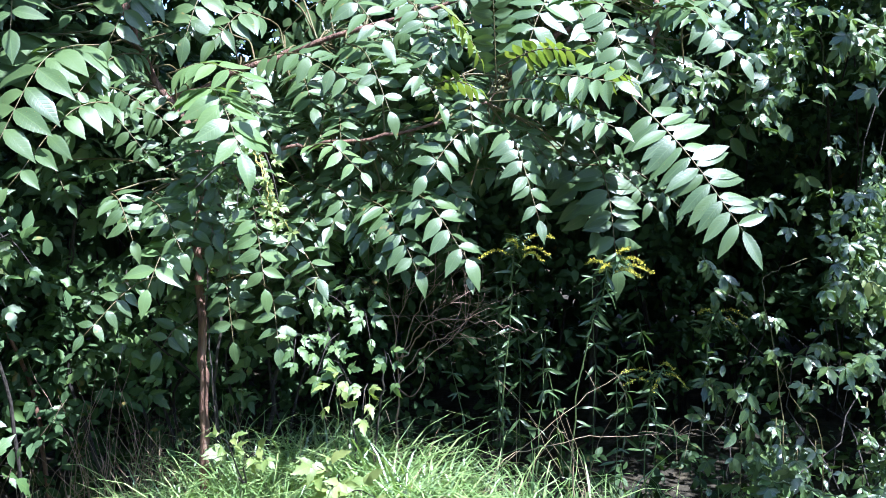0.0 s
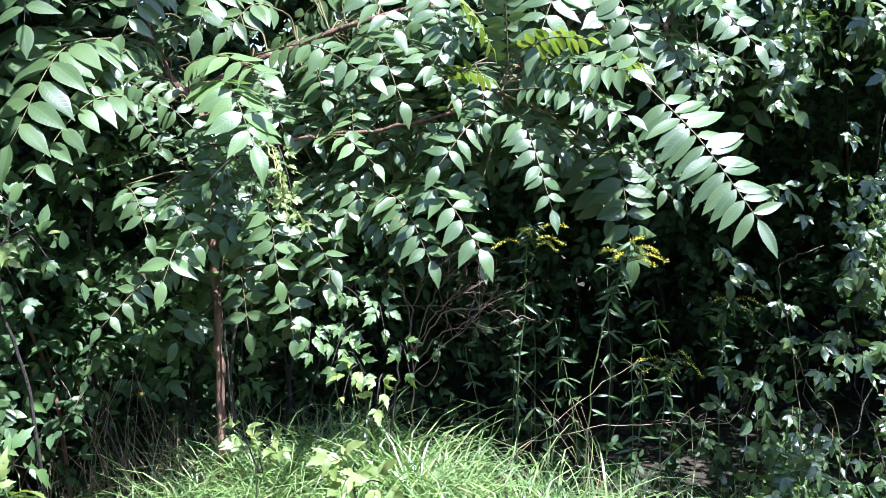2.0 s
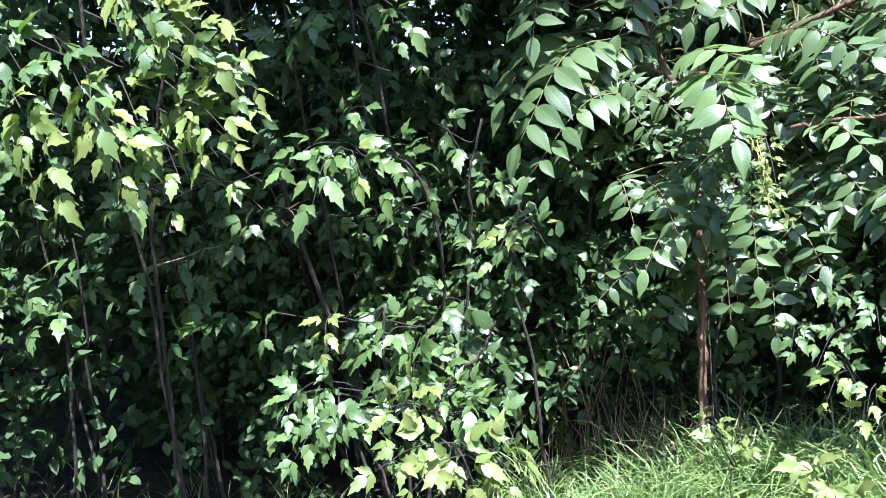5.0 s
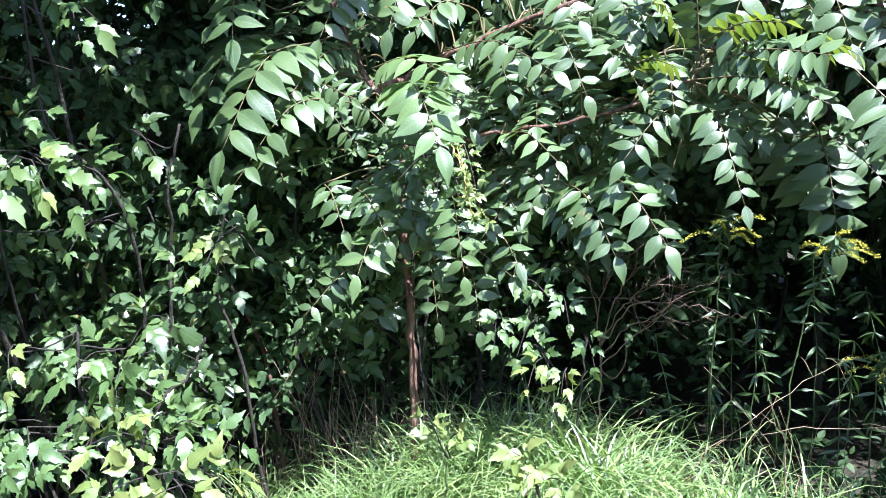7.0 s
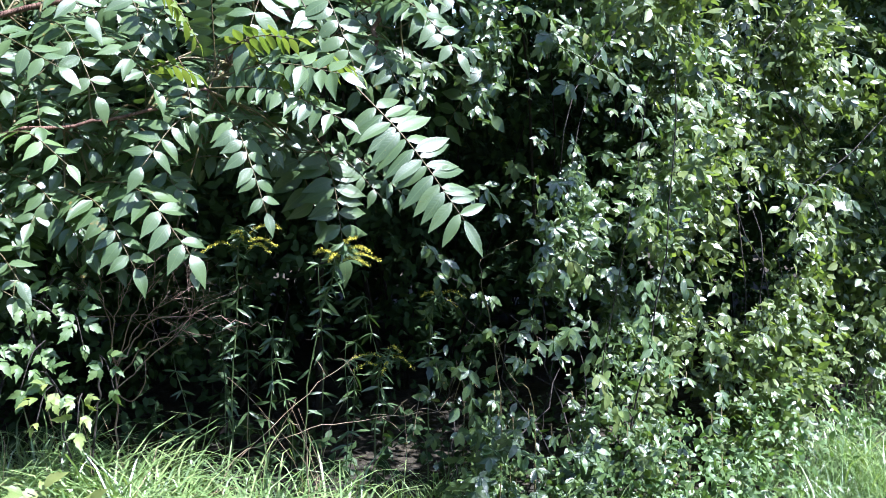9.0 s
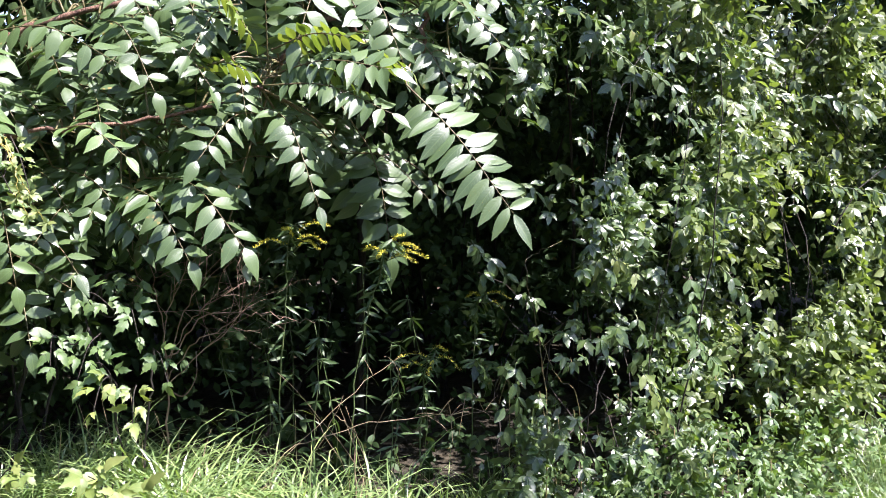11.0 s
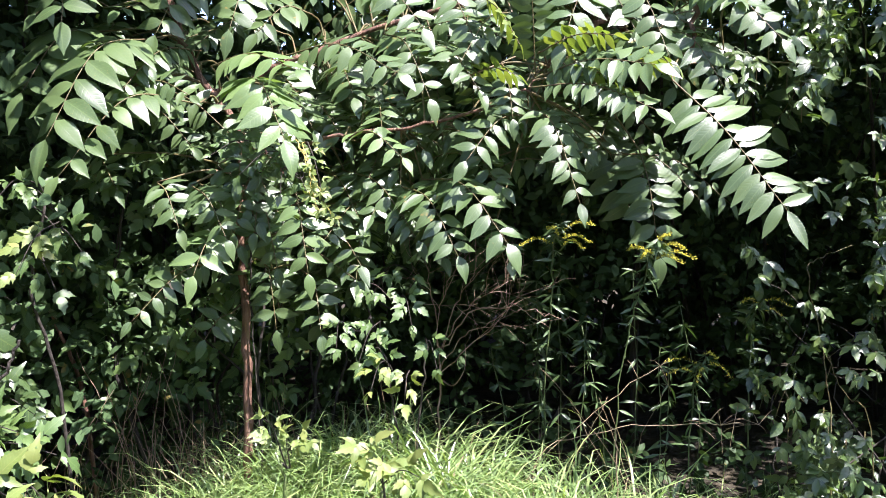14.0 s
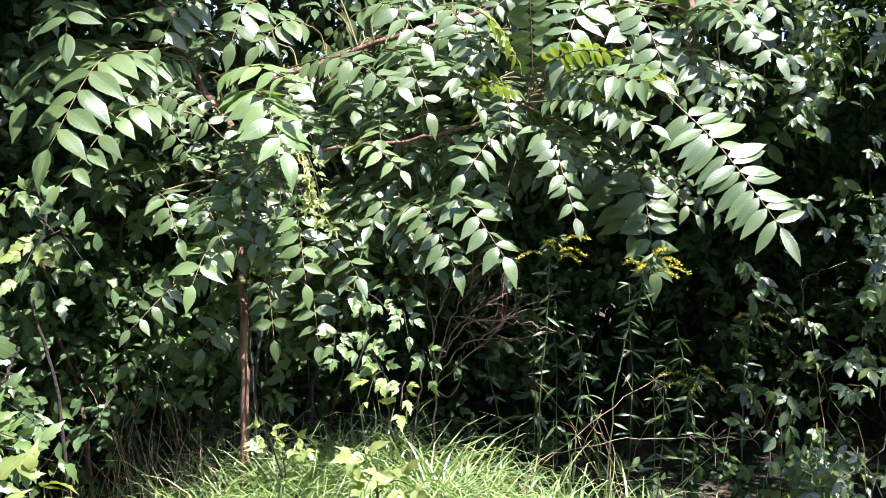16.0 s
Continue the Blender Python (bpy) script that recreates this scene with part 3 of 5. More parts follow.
random_fronds(tree_a, 66, (-.2, 3.05, 1.82), (.45, .12, .2), .082, FRONT)
random_fronds(tree_a, 36, (-.3, 3.02, 1.48), (.3, .1, .13), .082, FRONT)
random_fronds(tree_a, 22, (-.4, 3.35, 2.45), (.7, .2, .3), .12, UP)
random_fronds(tree_b, 34, (.5, 3.1, 2.05), (.3, .12, .2), .09, FRONT)
random_fronds(tree_b, 40, (1.1, 3.4, 2.6), (.5, .25, .2), .14, UP)
# fronds above the view, added to shade the thicket on the left
random_fronds(tree_a, 44, (-1.5, 2.72, 2.65), (.38, .22, .16), .14, UP)
# unseen fronds, placed sunward to keep the hollow's floor shaded
random_fronds(tree_b, 4, (2.2, 1.68, 2.9), (.14, .1, .04), .12, UP)
random_fronds(tree_b, 8, (.58, 2.85, 1.95), (.12, .08, .08), .09, RIGHT)
random_fronds(tree_a, 7, (-0.68, 2.66, 1.33), (.10, .05, .09), .062, OUT)
# unseen fronds that throw dappled shade on the left leaves
random_fronds(tree_a, 4, (-.8, 2.1, 2.5), (.16, .12, .08), .085, UP)
random_fronds(tree_a, 7, (-1.13, 2.78, 1.76), (.14, .06, .14), .08, OUT)


# ---- box elder shoots and vines, spray by spray ----
def shrub_of(name, base, label, category, paths, r0=.0065, material=GREYBARK, group=""):
    """A shrub's woody frame: stems along the given paths from its foot."""
    e = thing(name, at_ground(*base), label, category, group)
    for i, p in enumerate(paths):
        pts = [at_ground(base[0] + .04 * i, base[1]), *p] if len(p[0]) == 3 else p
        wood(e, "stem", pts, r0, .004, material, 6, .004)
    return e


def spray(shrub, base, tip, nodes, size, mats, shapes=None):
    """A leafy twig with opposite three-part leaves."""
    shapes = shapes or LOBED
    if shrub.name.startswith("box_elder"):
        nodes, size = max(2, round(nodes * .72)), size * 1.04
    b, t = Vector(base), Vector(tip)
    q = nearest(shrub, b)
    curve = spline([b, (b + t) / 2 + Vector((0, -.01, .03)), t], 6)
    lead = spline([q, (q + b) / 2 + Vector((0, .06, -.05)), b], 4)[:-1] if (q - b).length > .03 else [q]
    full = lead + curve
    v, f = tube(full, np.linspace(.0028, .001, len(full)), 5)
    tw = mesh_ob("twig", v, f, GREYBARK, shrub)
    ls = []
    for k in range(nodes):
        u = (k + .6) / nodes
        i = min(int(u * (len(curve) - 1)), len(curve) - 2)
        p = curve[i].lerp(curve[i + 1], u * (len(curve) - 1) - i)
        T = (curve[i + 1] - curve[i]).normalized()
        for side in ((-1, 1) if k < nodes - 1 else (0,)):
            B = T.cross(OUT).normalized()
            d = (T * (.5 if side else 1) + side * B * .8 + Vector((rng.normal(0, .15), -.25 + rng.normal(0, .2), -.1 + rng.normal(0, .25)))).normalized()
            stalk = p + d * size * .45
            N = (Vector((.1, -.62, .62)) + Vector(rng.normal(0, .3, 3))).normalized()
            S = d.cross(N).normalized()
            for a, g in ((0, 1.0), (-46, .74), (46, .74)):
                w = (math.cos(radians(a)) * d + math.sin(radians(a)) * S + Vector((rng.normal(0, .15), rng.normal(0, .15), -.08 + rng.normal(0, .15)))).normalized()
                ls.append((stalk + d * size * .22 * (a == 0), w, N + Vector(rng.normal(0, .2, 3)), size * g * rng.uniform(.6, 1.15)))
    done = LEAFLETS.setdefault(shrub.name, 0)
    if done + len(ls) <= 300:
        LEAFLETS[shrub.name] = done + len(ls)
        for p, d, n, s in ls:
            leaf_object("leaf", shapes, mats[0], p, d, n, s, tw)
    else:
        lv, lf, lu = joined_leaves(*(list(c) for c in zip(*ls)), shapes)
        tagged(mesh_ob("foliage", lv, lf, mats[1], tw, uv=lu), kind="stuff")
    return tw


G = "box elder shoots"
elder_a = shrub_of("box_elder", (-2.2, 1.75), "tall box elder shoot with bright toothed leaves in sun", "shrub", [[(-2.1, 1.65, .8), (-1.95, 1.55, 1.5), (-1.7, 1.5, 1.95), (-1.5, 1.5, 2.3)], [(-2.1, 1.6, 1.2), (-1.9, 1.35, 1.75), (-1.8, 1.3, 2.2)]], group=G)
elder_b = shrub_of("box_elder", (-1.7, 2.5), "box elder branch with drooping pale leaves before dark thicket", "shrub", [[(-1.6, 2.45, .8), (-1.52, 2.3, 1.35), (-1.6, 2.1, 1.62), (-1.6, 2.05, 2.0)], [(-1.45, 2.4, 1.1), (-1.38, 2.32, 1.4), (-1.31, 2.3, 1.6)]], group=G)
elder_c = shrub_of("box_elder", (-1.26, 2.6), "small box elder twig with yellow-green young leaves", "shrub", [[(-1.28, 2.51, .776), (-1.3, 2.42, 1.09), (-1.22, 2.36, 1.35)]], group=G)
elder_d = shrub_of("box_elder", (-1.55, 2.15), "low box elder shoot with green toothed leaves", "shrub", [[(-1.52, 2.1, .5), (-1.5, 2.0, .8), (-1.5, 2.0, 1.05)], [(-1.4, 2.1, .7), (-1.25, 2.15, .9), (-1.2, 2.15, 1.0)]], group=G)
elder_e = shrub_of("box_elder", (-1.2, 2.05), "low box elder shoot with yellowing leaves over the grass", "shrub", [[(-1.2, 2.0, .4), (-1.22, 1.98, .65), (-1.2, 1.98, .8)], [(-1.12, 1.95, .45), (-1.08, 1.92, .65)]], group=G)
vine_m = shrub_of("vine", (-.27, 2.72), "leafy vine with pale lobed leaves on a dead stump", "vine", [[(-.28, 2.68, .6), (-.3, 2.64, .8), (-.36, 2.66, 1.0), (-.3, 2.72, 1.12)], [(-.2, 2.68, .7), (-.18, 2.66, .9)]], .0028, GREYBARK)
vine_t = shrub_of("vine", (-.70, 2.66), "thin climbing vine with yellow and bluish leaves on the trunk", "vine", [[(-.72, 2.665, .7), (-.73, 2.66, 1.1), (-.68, 2.6, 1.4), (-.6, 2.55, 1.52), (-.52, 2.52, 1.5)]], .0022, GREYBARK)
young = shrub_of("seedling", (-.28, 2.2), "yellow-green seedling leaves standing in the long grass", "seedling", [[(-.28, 2.18, .45), (-.27, 2.16, .6)]], .005, STALK)
young_b = shrub_of("seedling", (-.58, 2.42), "small yellow-green seedling at the foot of the tree", "seedling", [[(-.58, 2.4, .45), (-.58, 2.38, .6)]], .005, STALK)
spray(elder_a, (-1.68, 1.4, 1.67), (-1.49, 1.46, 1.47), 6, 0.0695, YOUNG)
spray(elder_a, (-1.69, 1.38, 1.82), (-1.48, 1.47, 1.68), 8, 0.0632, ELDER)
spray(elder_a, (-1.69, 1.46, 1.72), (-1.5, 1.53, 1.65), 6, 0.0624, YOUNG)
spray(elder_a, (-1.68, 1.31, 1.64), (-1.6, 1.25, 1.45), 6, 0.0659, ELDER)
spray(elder_a, (-1.68, 1.39, 1.6), (-1.58, 1.35, 1.5), 4, 0.0632, YOUNG)
spray(elder_a, (-1.73, 1.32, 1.82), (-1.55, 1.4, 1.79), 6, 0.0632, ELDER)
spray(elder_a, (-1.69, 1.29, 1.74), (-1.58, 1.27, 1.58), 6, 0.0639, YOUNG)
spray(elder_a, (-1.67, 1.49, 1.83), (-1.51, 1.51, 1.77), 4, 0.0603, ELDER)
spray(elder_a, (-1.69, 1.2, 1.76), (-1.58, 1.2, 1.51), 8, 0.0665, YOUNG)
spray(elder_a, (-1.72, 1.15, 1.83), (-1.6, 1.16, 1.63), 8, 0.0665, ELDER)
spray(elder_a, (-1.77, 1.07, 1.7), (-1.65, 1.09, 1.48), 8, 0.0665, YOUNG)
spray(elder_a, (-1.71, 1.43, 1.66), (-1.55, 1.47, 1.59), 6, 0.0646, ELDER)
spray(elder_a, (-1.74, 1.31, 1.98), (-1.59, 1.34, 1.85), 8, 0.0653, YOUNG)
spray(elder_a, (-1.88, 1.08, 1.89), (-1.75, 1.11, 1.7), 8, 0.0695, ELDER)
spray(elder_a, (-1.87, 1.47, 1.46), (-1.75, 1.46, 1.4), 4, 0.0572, YOUNG)
spray(elder_a, (-1.66, 1.4, 1.95), (-1.48, 1.44, 1.86), 6, 0.066, YOUNG)
spray(elder_a, (-1.62, 1.36, 1.88), (-1.46, 1.4, 1.76), 6, 0.066, YOUNG)
spray(elder_a, (-1.66, 1.3, 1.92), (-1.55, 1.3, 1.8), 6, 0.066, ELDER)
spray(elder_a, (-1.6, 1.45, 1.8), (-1.44, 1.5, 1.7), 6, 0.064, YOUNG)
spray(elder_a, (-1.58, 1.38, 1.68), (-1.44, 1.42, 1.56), 6, 0.064, YOUNG)
spray(elder_b, (-1.56, 1.95, 1.55), (-1.62, 1.75, 1.49), 6, 0.0714, ELDER)
spray(elder_b, (-1.52, 1.91, 1.55), (-1.39, 1.9, 1.41), 6, 0.0701, ELDER)
spray(elder_b, (-1.51, 1.86, 1.54), (-1.51, 1.73, 1.38), 4, 0.0778, ELDER)
spray(elder_b, (-1.57, 1.94, 1.58), (-1.45, 1.92, 1.65), 4, 0.0524, ELDER)
spray(elder_b, (-1.49, 1.88, 1.53), (-1.4, 1.82, 1.45), 3, 0.071, YOUNG)
spray(elder_b, (-1.52, 2.11, 1.5), (-1.37, 2.1, 1.39), 4, 0.0742, ELDER)
spray(elder_b, (-1.46, 2.28, 1.59), (-1.35, 2.24, 1.5), 3, 0.0718, CREEP)
spray(elder_b, (-1.53, 2.23, 1.33), (-1.56, 2.08, 1.26), 4, 0.0513, ELDER)
spray(elder_b, (-1.87, 1.93, 1.36), (-1.88, 1.78, 1.26), 4, 0.0744, CREEP)
spray(elder_b, (-1.53, 2.23, 1.47), (-1.52, 2.11, 1.56), 4, 0.0641, CREEP)
spray(elder_b, (-1.78, 2.02, 1.79), (-1.77, 1.89, 1.88), 4, 0.0769, CREEP)
spray(elder_b, (-1.63, 2.02, 1.94), (-1.66, 1.86, 1.86), 4, 0.0717, ELDER)
spray(elder_b, (-1.5, 2, 1.96), (-1.33, 2.01, 1.86), 4, 0.0667, ELDER)
spray(elder_b, (-1.47, 2.09, 1.93), (-1.4, 2.01, 1.81), 4, 0.0607, ELDER)
spray(elder_b, (-1.63, 2.4, 1.84), (-1.5, 2.37, 1.73), 4, 0.0687, CREEP)
spray(elder_c, (-1.15, 2.3, 1.3), (-1.2, 2.15, 1.17), 6, 0.0534, YOUNG)
spray(elder_c, (-1.17, 2.29, 1.28), (-1.06, 2.23, 1.22), 4, 0.051, ELDER)
spray(elder_c, (-1.22, 2.26, 1.24), (-1.12, 2.2, 1.12), 6, 0.0534, ELDER)
spray(elder_c, (-1.29, 2.33, 1.39), (-1.16, 2.29, 1.34), 6, 0.0453, ELDER)
spray(elder_c, (-1.26, 2.41, 1.4), (-1.3, 2.27, 1.37), 4, 0.0513, ELDER)
spray(elder_c, (-1.35, 2.35, 1.09), (-1.33, 2.24, 1.23), 4, 0.059, CREEP)
spray(elder_d, (-1.6, 1.91, 0.826), (-1.65, 1.73, 0.819), 6, 0.0667, ELDER)
spray(elder_d, (-1.54, 1.83, 0.77), (-1.58, 1.66, 0.672), 6, 0.0664, ELDER)
spray(elder_d, (-1.52, 1.85, 0.767), (-1.38, 1.84, 0.697), 4, 0.0664, ELDER)
spray(elder_d, (-1.55, 1.83, 0.838), (-1.47, 1.76, 0.662), 6, 0.0641, ELDER)
spray(elder_d, (-1.62, 1.82, 0.83), (-1.65, 1.66, 0.754), 6, 0.0654, ELDER)
spray(elder_d, (-1.46, 2.1, 0.969), (-1.49, 1.95, 0.939), 4, 0.0752, ELDER)
spray(elder_d, (-1.4, 2.08, 0.96), (-1.38, 1.97, 0.867), 4, 0.0833, ELDER)
spray(elder_d, (-1.74, 1.78, 1.06), (-1.69, 1.69, 1), 3, 0.0643, ELDER)
spray(elder_d, (-1.59, 1.86, 1.05), (-1.53, 1.77, 0.952), 4, 0.0514, YOUNG)
spray(elder_d, (-1.43, 2.05, 0.876), (-1.27, 2.05, 0.824), 6, 0.0667, ELDER)
spray(elder_d, (-1.43, 2.18, 1.01), (-1.3, 2.15, 1.05), 2, 0.0865, CREEP)
spray(elder_d, (-1.46, 2.22, 0.925), (-1.26, 2.23, 0.901), 6, 0.0604, CREEP)
spray(elder_d, (-1.54, 2.03, 0.889), (-1.44, 1.99, 0.771), 4, 0.0752, CREEP)
spray(elder_d, (-1.36, 2.22, 0.839), (-1.2, 2.21, 0.787), 6, 0.0569, CREEP)
spray(elder_e, (-1.27, 1.93, 0.767), (-1.32, 1.76, 0.827), 4, 0.0593, YOUNG)
spray(elder_e, (-1.24, 1.94, 0.773), (-1.02, 1.96, 0.761), 8, 0.0593, ELDER)
spray(elder_e, (-1.13, 1.84, 0.74), (-1.25, 1.62, 0.715), 6, 0.0721, YOUNG)
spray(elder_e, (-1.08, 1.81, 0.726), (-1.15, 1.64, 0.674), 4, 0.0705, YOUNG)
spray(elder_e, (-1.07, 1.88, 0.72), (-0.99, 1.87, 0.65), 6, 0.0721, YOUNG)
spray(elder_e, (-1.11, 1.79, 0.743), (-1.04, 1.76, 0.67), 4, 0.0705, YOUNG)
spray(elder_e, (-1.3, 1.97, 0.793), (-1.15, 1.94, 0.848), 4, 0.0561, ELDER)
spray(elder_e, (-1.22, 1.96, 0.787), (-1.09, 1.92, 0.829), 4, 0.0659, ELDER)
spray(elder_e, (-1.35, 1.93, 0.798), (-1.25, 1.88, 0.872), 3, 0.0561, YOUNG)
spray(vine_m, (-0.313, 2.58, 0.974), (-0.367, 2.47, 0.871), 4, 0.0503, ELDER)
spray(vine_m, (-0.286, 2.48, 0.876), (-0.323, 2.38, 0.803), 3, 0.0506, YOUNG)
spray(vine_m, (-0.221, 2.49, 0.841), (-0.229, 2.39, 0.762), 4, 0.0446, YOUNG)
spray(vine_m, (-0.178, 2.59, 0.919), (-0.139, 2.5, 0.839), 3, 0.0440, ELDER)
spray(vine_m, (-0.386, 2.62, 1.08), (-0.265, 2.54, 1.03), 4, 0.0472, ELDER)
spray(vine_m, (-0.245, 2.59, 1.05), (-0.212, 2.49, 0.975), 3, 0.0526, ELDER)
spray(vine_m, (-0.43, 2.56, 0.977), (-0.43, 2.46, 0.915), 4, 0.0424, ELDER)
spray(vine_m, (-0.341, 2.53, 0.9), (-0.265, 2.44, 0.855), 4, 0.0478, ELDER)
spray(vine_m, (-0.323, 2.68, 1.11), (-0.211, 2.59, 1.11), 4, 0.0440, ELDER)
spray(vine_t, (-0.576, 2.45, 1.51), (-0.483, 2.37, 1.42), 6, 0.0316, ELDER)
spray(vine_t, (-0.497, 2.45, 1.51), (-0.436, 2.36, 1.33), 8, 0.0258, YOUNG)
spray(vine_t, (-0.547, 2.46, 1.48), (-0.662, 2.33, 1.42), 6, 0.0372, CREEP)
spray(vine_t, (-0.563, 2.46, 1.44), (-0.557, 2.35, 1.36), 4, 0.0353, CREEP)
spray(vine_t, (-0.544, 2.44, 1.42), (-0.48, 2.35, 1.36), 4, 0.0313, ELDER)
spray(vine_t, (-0.614, 2.48, 1.5), (-0.746, 2.33, 1.47), 6, 0.0244, ELDER)
spray(young, (-0.264, 2.13, 0.627), (-0.304, 2.03, 0.762), 3, 0.061, YOUNG)
spray(young, (-0.258, 2.08, 0.647), (-0.16, 1.99, 0.698), 3, 0.0596, YOUNG)
spray(young, (-0.264, 2.13, 0.642), (-0.251, 2.04, 0.731), 3, 0.0581, YOUNG)
spray(young_b, (-0.557, 2.28, 0.661), (-0.573, 2.18, 0.783), 3, 0.0484, YOUNG)
spray(young_b, (-0.531, 2.24, 0.678), (-0.453, 2.15, 0.739), 3, 0.0474, YOUNG)

# yellowing tendrils that hang from the climbing vine
TENDRIL = rough_material("yellowing_tendril", [(.3, (.42, .33, .06)), (.7, (.62, .52, .13))], 40, .6)


def tendril(points, r, material, tufts, leaf, mats):
    """A thin hanging shoot of the vine with small starry tufts of leaves."""
    sh, c = stem("tendril", [nearest(vine_t, Vector(points[0])), *points], r, r * .5, material, vine_t, sides=5, wobble=.002)
    for k in range(tufts):
        p = c[min(len(c) - 1, 8 + int((len(c) - 9) * (k + 1) / tufts))]
        for a in range(5):
            w = Vector((math.cos(a * 1.26 + k), -.5 + rng.normal(0, .3), math.sin(a * 1.26 + k) - .3))
            leaf_object("leaf", TOOTHED, mats[0], p, w, Vector((rng.normal(0, .3), -.8, .5)), leaf * rng.uniform(.6, 1.15), sh)


tendril([(-0.513, 2.36, 1.52), (-0.478, 2.33, 1.45), (-0.463, 2.32, 1.38), (-0.447, 2.32, 1.32)], .0018, TENDRIL, 3, .024, YOUNG)
tendril([(-0.493, 2.36, 1.5), (-0.47, 2.34, 1.42), (-0.474, 2.33, 1.37), (-0.426, 2.32, 1.33), (-0.404, 2.32, 1.3)], .0018, TENDRIL, 4, .024, YOUNG)
tendril([(-0.504, 2.36, 1.5), (-0.485, 2.34, 1.47), (-0.457, 2.33, 1.4), (-0.439, 2.32, 1.37)], .0018, TENDRIL, 2, .024, YOUNG)
tendril([(-0.638, 2.46, 1.55), (-0.736, 2.44, 1.53), (-0.874, 2.42, 1.48), (-0.984, 2.42, 1.45)], .0014, STALK, 4, .024, ELDER)
tendril([(-0.522, 2.4, 1.5), (-0.602, 2.4, 1.45), (-0.65, 2.42, 1.36)], .0014, STALK, 3, .024, ELDER)

# ---- leaf masses ----
def sprigs(centres, per, reach, size, tilt, up=0.6, front=0.45, loose=0.5):
    """Leaves set on small twigs round the centres: places, ways, normals, lengths."""
    n = len(centres)
    axis = unit(rng.normal(0, 1, (n, 3)) + np.array(tilt))
    k = n * per
    t = np.tile(np.linspace(0.1, 1, per), n)
    ax = np.repeat(axis, per, 0)
    pos = np.repeat(np.asarray(centres), per, 0) + ax * (t * reach)[:, None]
    d = unit(ax * 0.6 + rng.normal(0, 0.6, (k, 3)) + np.array((0, -.15, -.25)))
    nrm = rng.normal(0, loose, (k, 3)) + np.array((0.1, -front, up))
    return pos, d, nrm, rng.uniform(0.65, 1.15, k) * size


def bush(base, label, centre, radii, count, size, shapes, material, category="bush", stems=4, per=8, reach=.22, low=0.0, name="bush", group="", wood_mat=GREYBARK, thick=1.0):
    """A leafy shrub or tree: several stems from the ground and an uneven crown of small leaves."""
    e = thing(name, at_ground(*base), label, category, group)
    c, r = np.array(centre), np.array(radii)
    for k in range(stems):
        top = c + rng.uniform(-.6, .6, 3) * r
        a = at_ground(base[0] + rng.normal(0, .06), base[1] + rng.normal(0, .06))
        m = a.lerp(Vector(top), .5) + Vector((rng.normal(0, .12), rng.normal(0, .08), .1))
        stem("stem" if k else "trunk", [a, m, top], (.006 + .006 * (k == 0) * (c[2] > 1)) * thick, .0025 * thick, wood_mat, e, sides=6, wobble=.006)
    lumps = c + rng.uniform(-1, 1, (14, 3)) * r * .8
    ctr = lumps[rng.integers(0, 14, count // per)] + rng.normal(0, .30, (count // per, 3)) * r
    keep = ctr[:, 2] > np.maximum(low, ground_height(ctr[:, 0], ctr[:, 1]) + .03)
    v, f, u = joined_leaves(*sprigs(ctr[keep], per, reach, size, (0, -.3, .1)), shapes)
    tagged(mesh_ob("crown", v, f, material, e, uv=u), kind="stuff")
    return e


def polar(bearing, r):
    return r * math.sin(radians(bearing)), r * math.cos(radians(bearing))


# the dark thicket behind, from the hollow on one side to the creeper bank on the other
for bearing, r, sz in ((-76, 3.4, .10), (-62, 3.7, .10), (-49, 3.8, .10), (-38, 3.5, .09), (-29, 3.95, .09), (-20, 3.9, .09), (-8, 4.2, .10), (4, 4.4, .10), (15, 5.0, .10), (26, 5.3, .10), (37, 5.8, .10), (46, 7.0, .11), (56, 7.6, .11), (66, 7.0, .11)):
    x, y = polar(bearing, r)
    bush((x, y), "dense dark green shrub in the shade of the thicket", (x, y, 1.6), (.75, .6, 1.5), 6600, sz * .64, SIMPLE, SHADE, stems=3, low=(.3 if bearing < -44 else .22 if -10 < bearing < 20 else 0.0), group="shrubs of the thicket", name="shrub")
for bearing, r in ((-70, 5.2), (-52, 5.4), (-34, 5.4), (-17, 5.6), (0, 5.8), (15, 6.0), (30, 6.6), (44, 8.4), (58, 9.0)):
    x, y = polar(bearing, r)
    bush((x, y), "tall dark tree closing the thicket behind", (x, y, 2.7), (1.2, .8, 2.2), 4600, .15, SPARE, SHADE, category="tree", stems=3, group="trees behind the thicket", name="background_tree")
for bearing in range(-76, 66, 11):
    x, y = polar(bearing, 7.4 + (1.6 if bearing > 34 else 0))
    bush((x, y), "dark leafy shrub deep in the woods", (x, y, 1.3), (1.2, .8, 1.3), 2800, .16, SPARE, SHADE, stems=2, group="shrubs deep in the woods", name="deep_shrub")
for b, r, n in ((27, 2.95, 300), (32, 3.2, 420), (38, 3.6, 420), (45, 4.2, 420), (52, 4.8, 420), (36, 3.0, 260)):
    x, y = polar(b, r)
    bush((x, y), "broad-leaved weeds among the long grass", (x, y, .22), (.35, .25, .2), n * 2, .04, TOOTHED + LOBED, ELDER[1], category="weeds", stems=3, per=5, reach=.12, name="weed", group="weeds in the grass", wood_mat=STALK)
for bearing, r in ((-24, 6.4), (-12, 6.5), (-1, 6.6), (9, 6.8), (19, 6.9), (29, 7.4)):
    x, y = polar(bearing, r)
    bush((x, y), "dark leafy shrub deep in the woods", (x, y, 1.2), (1.0, .6, 1.2), 2500, .15, SPARE, SHADE, stems=2, group="shrubs deep in the woods", name="deep_shrub")
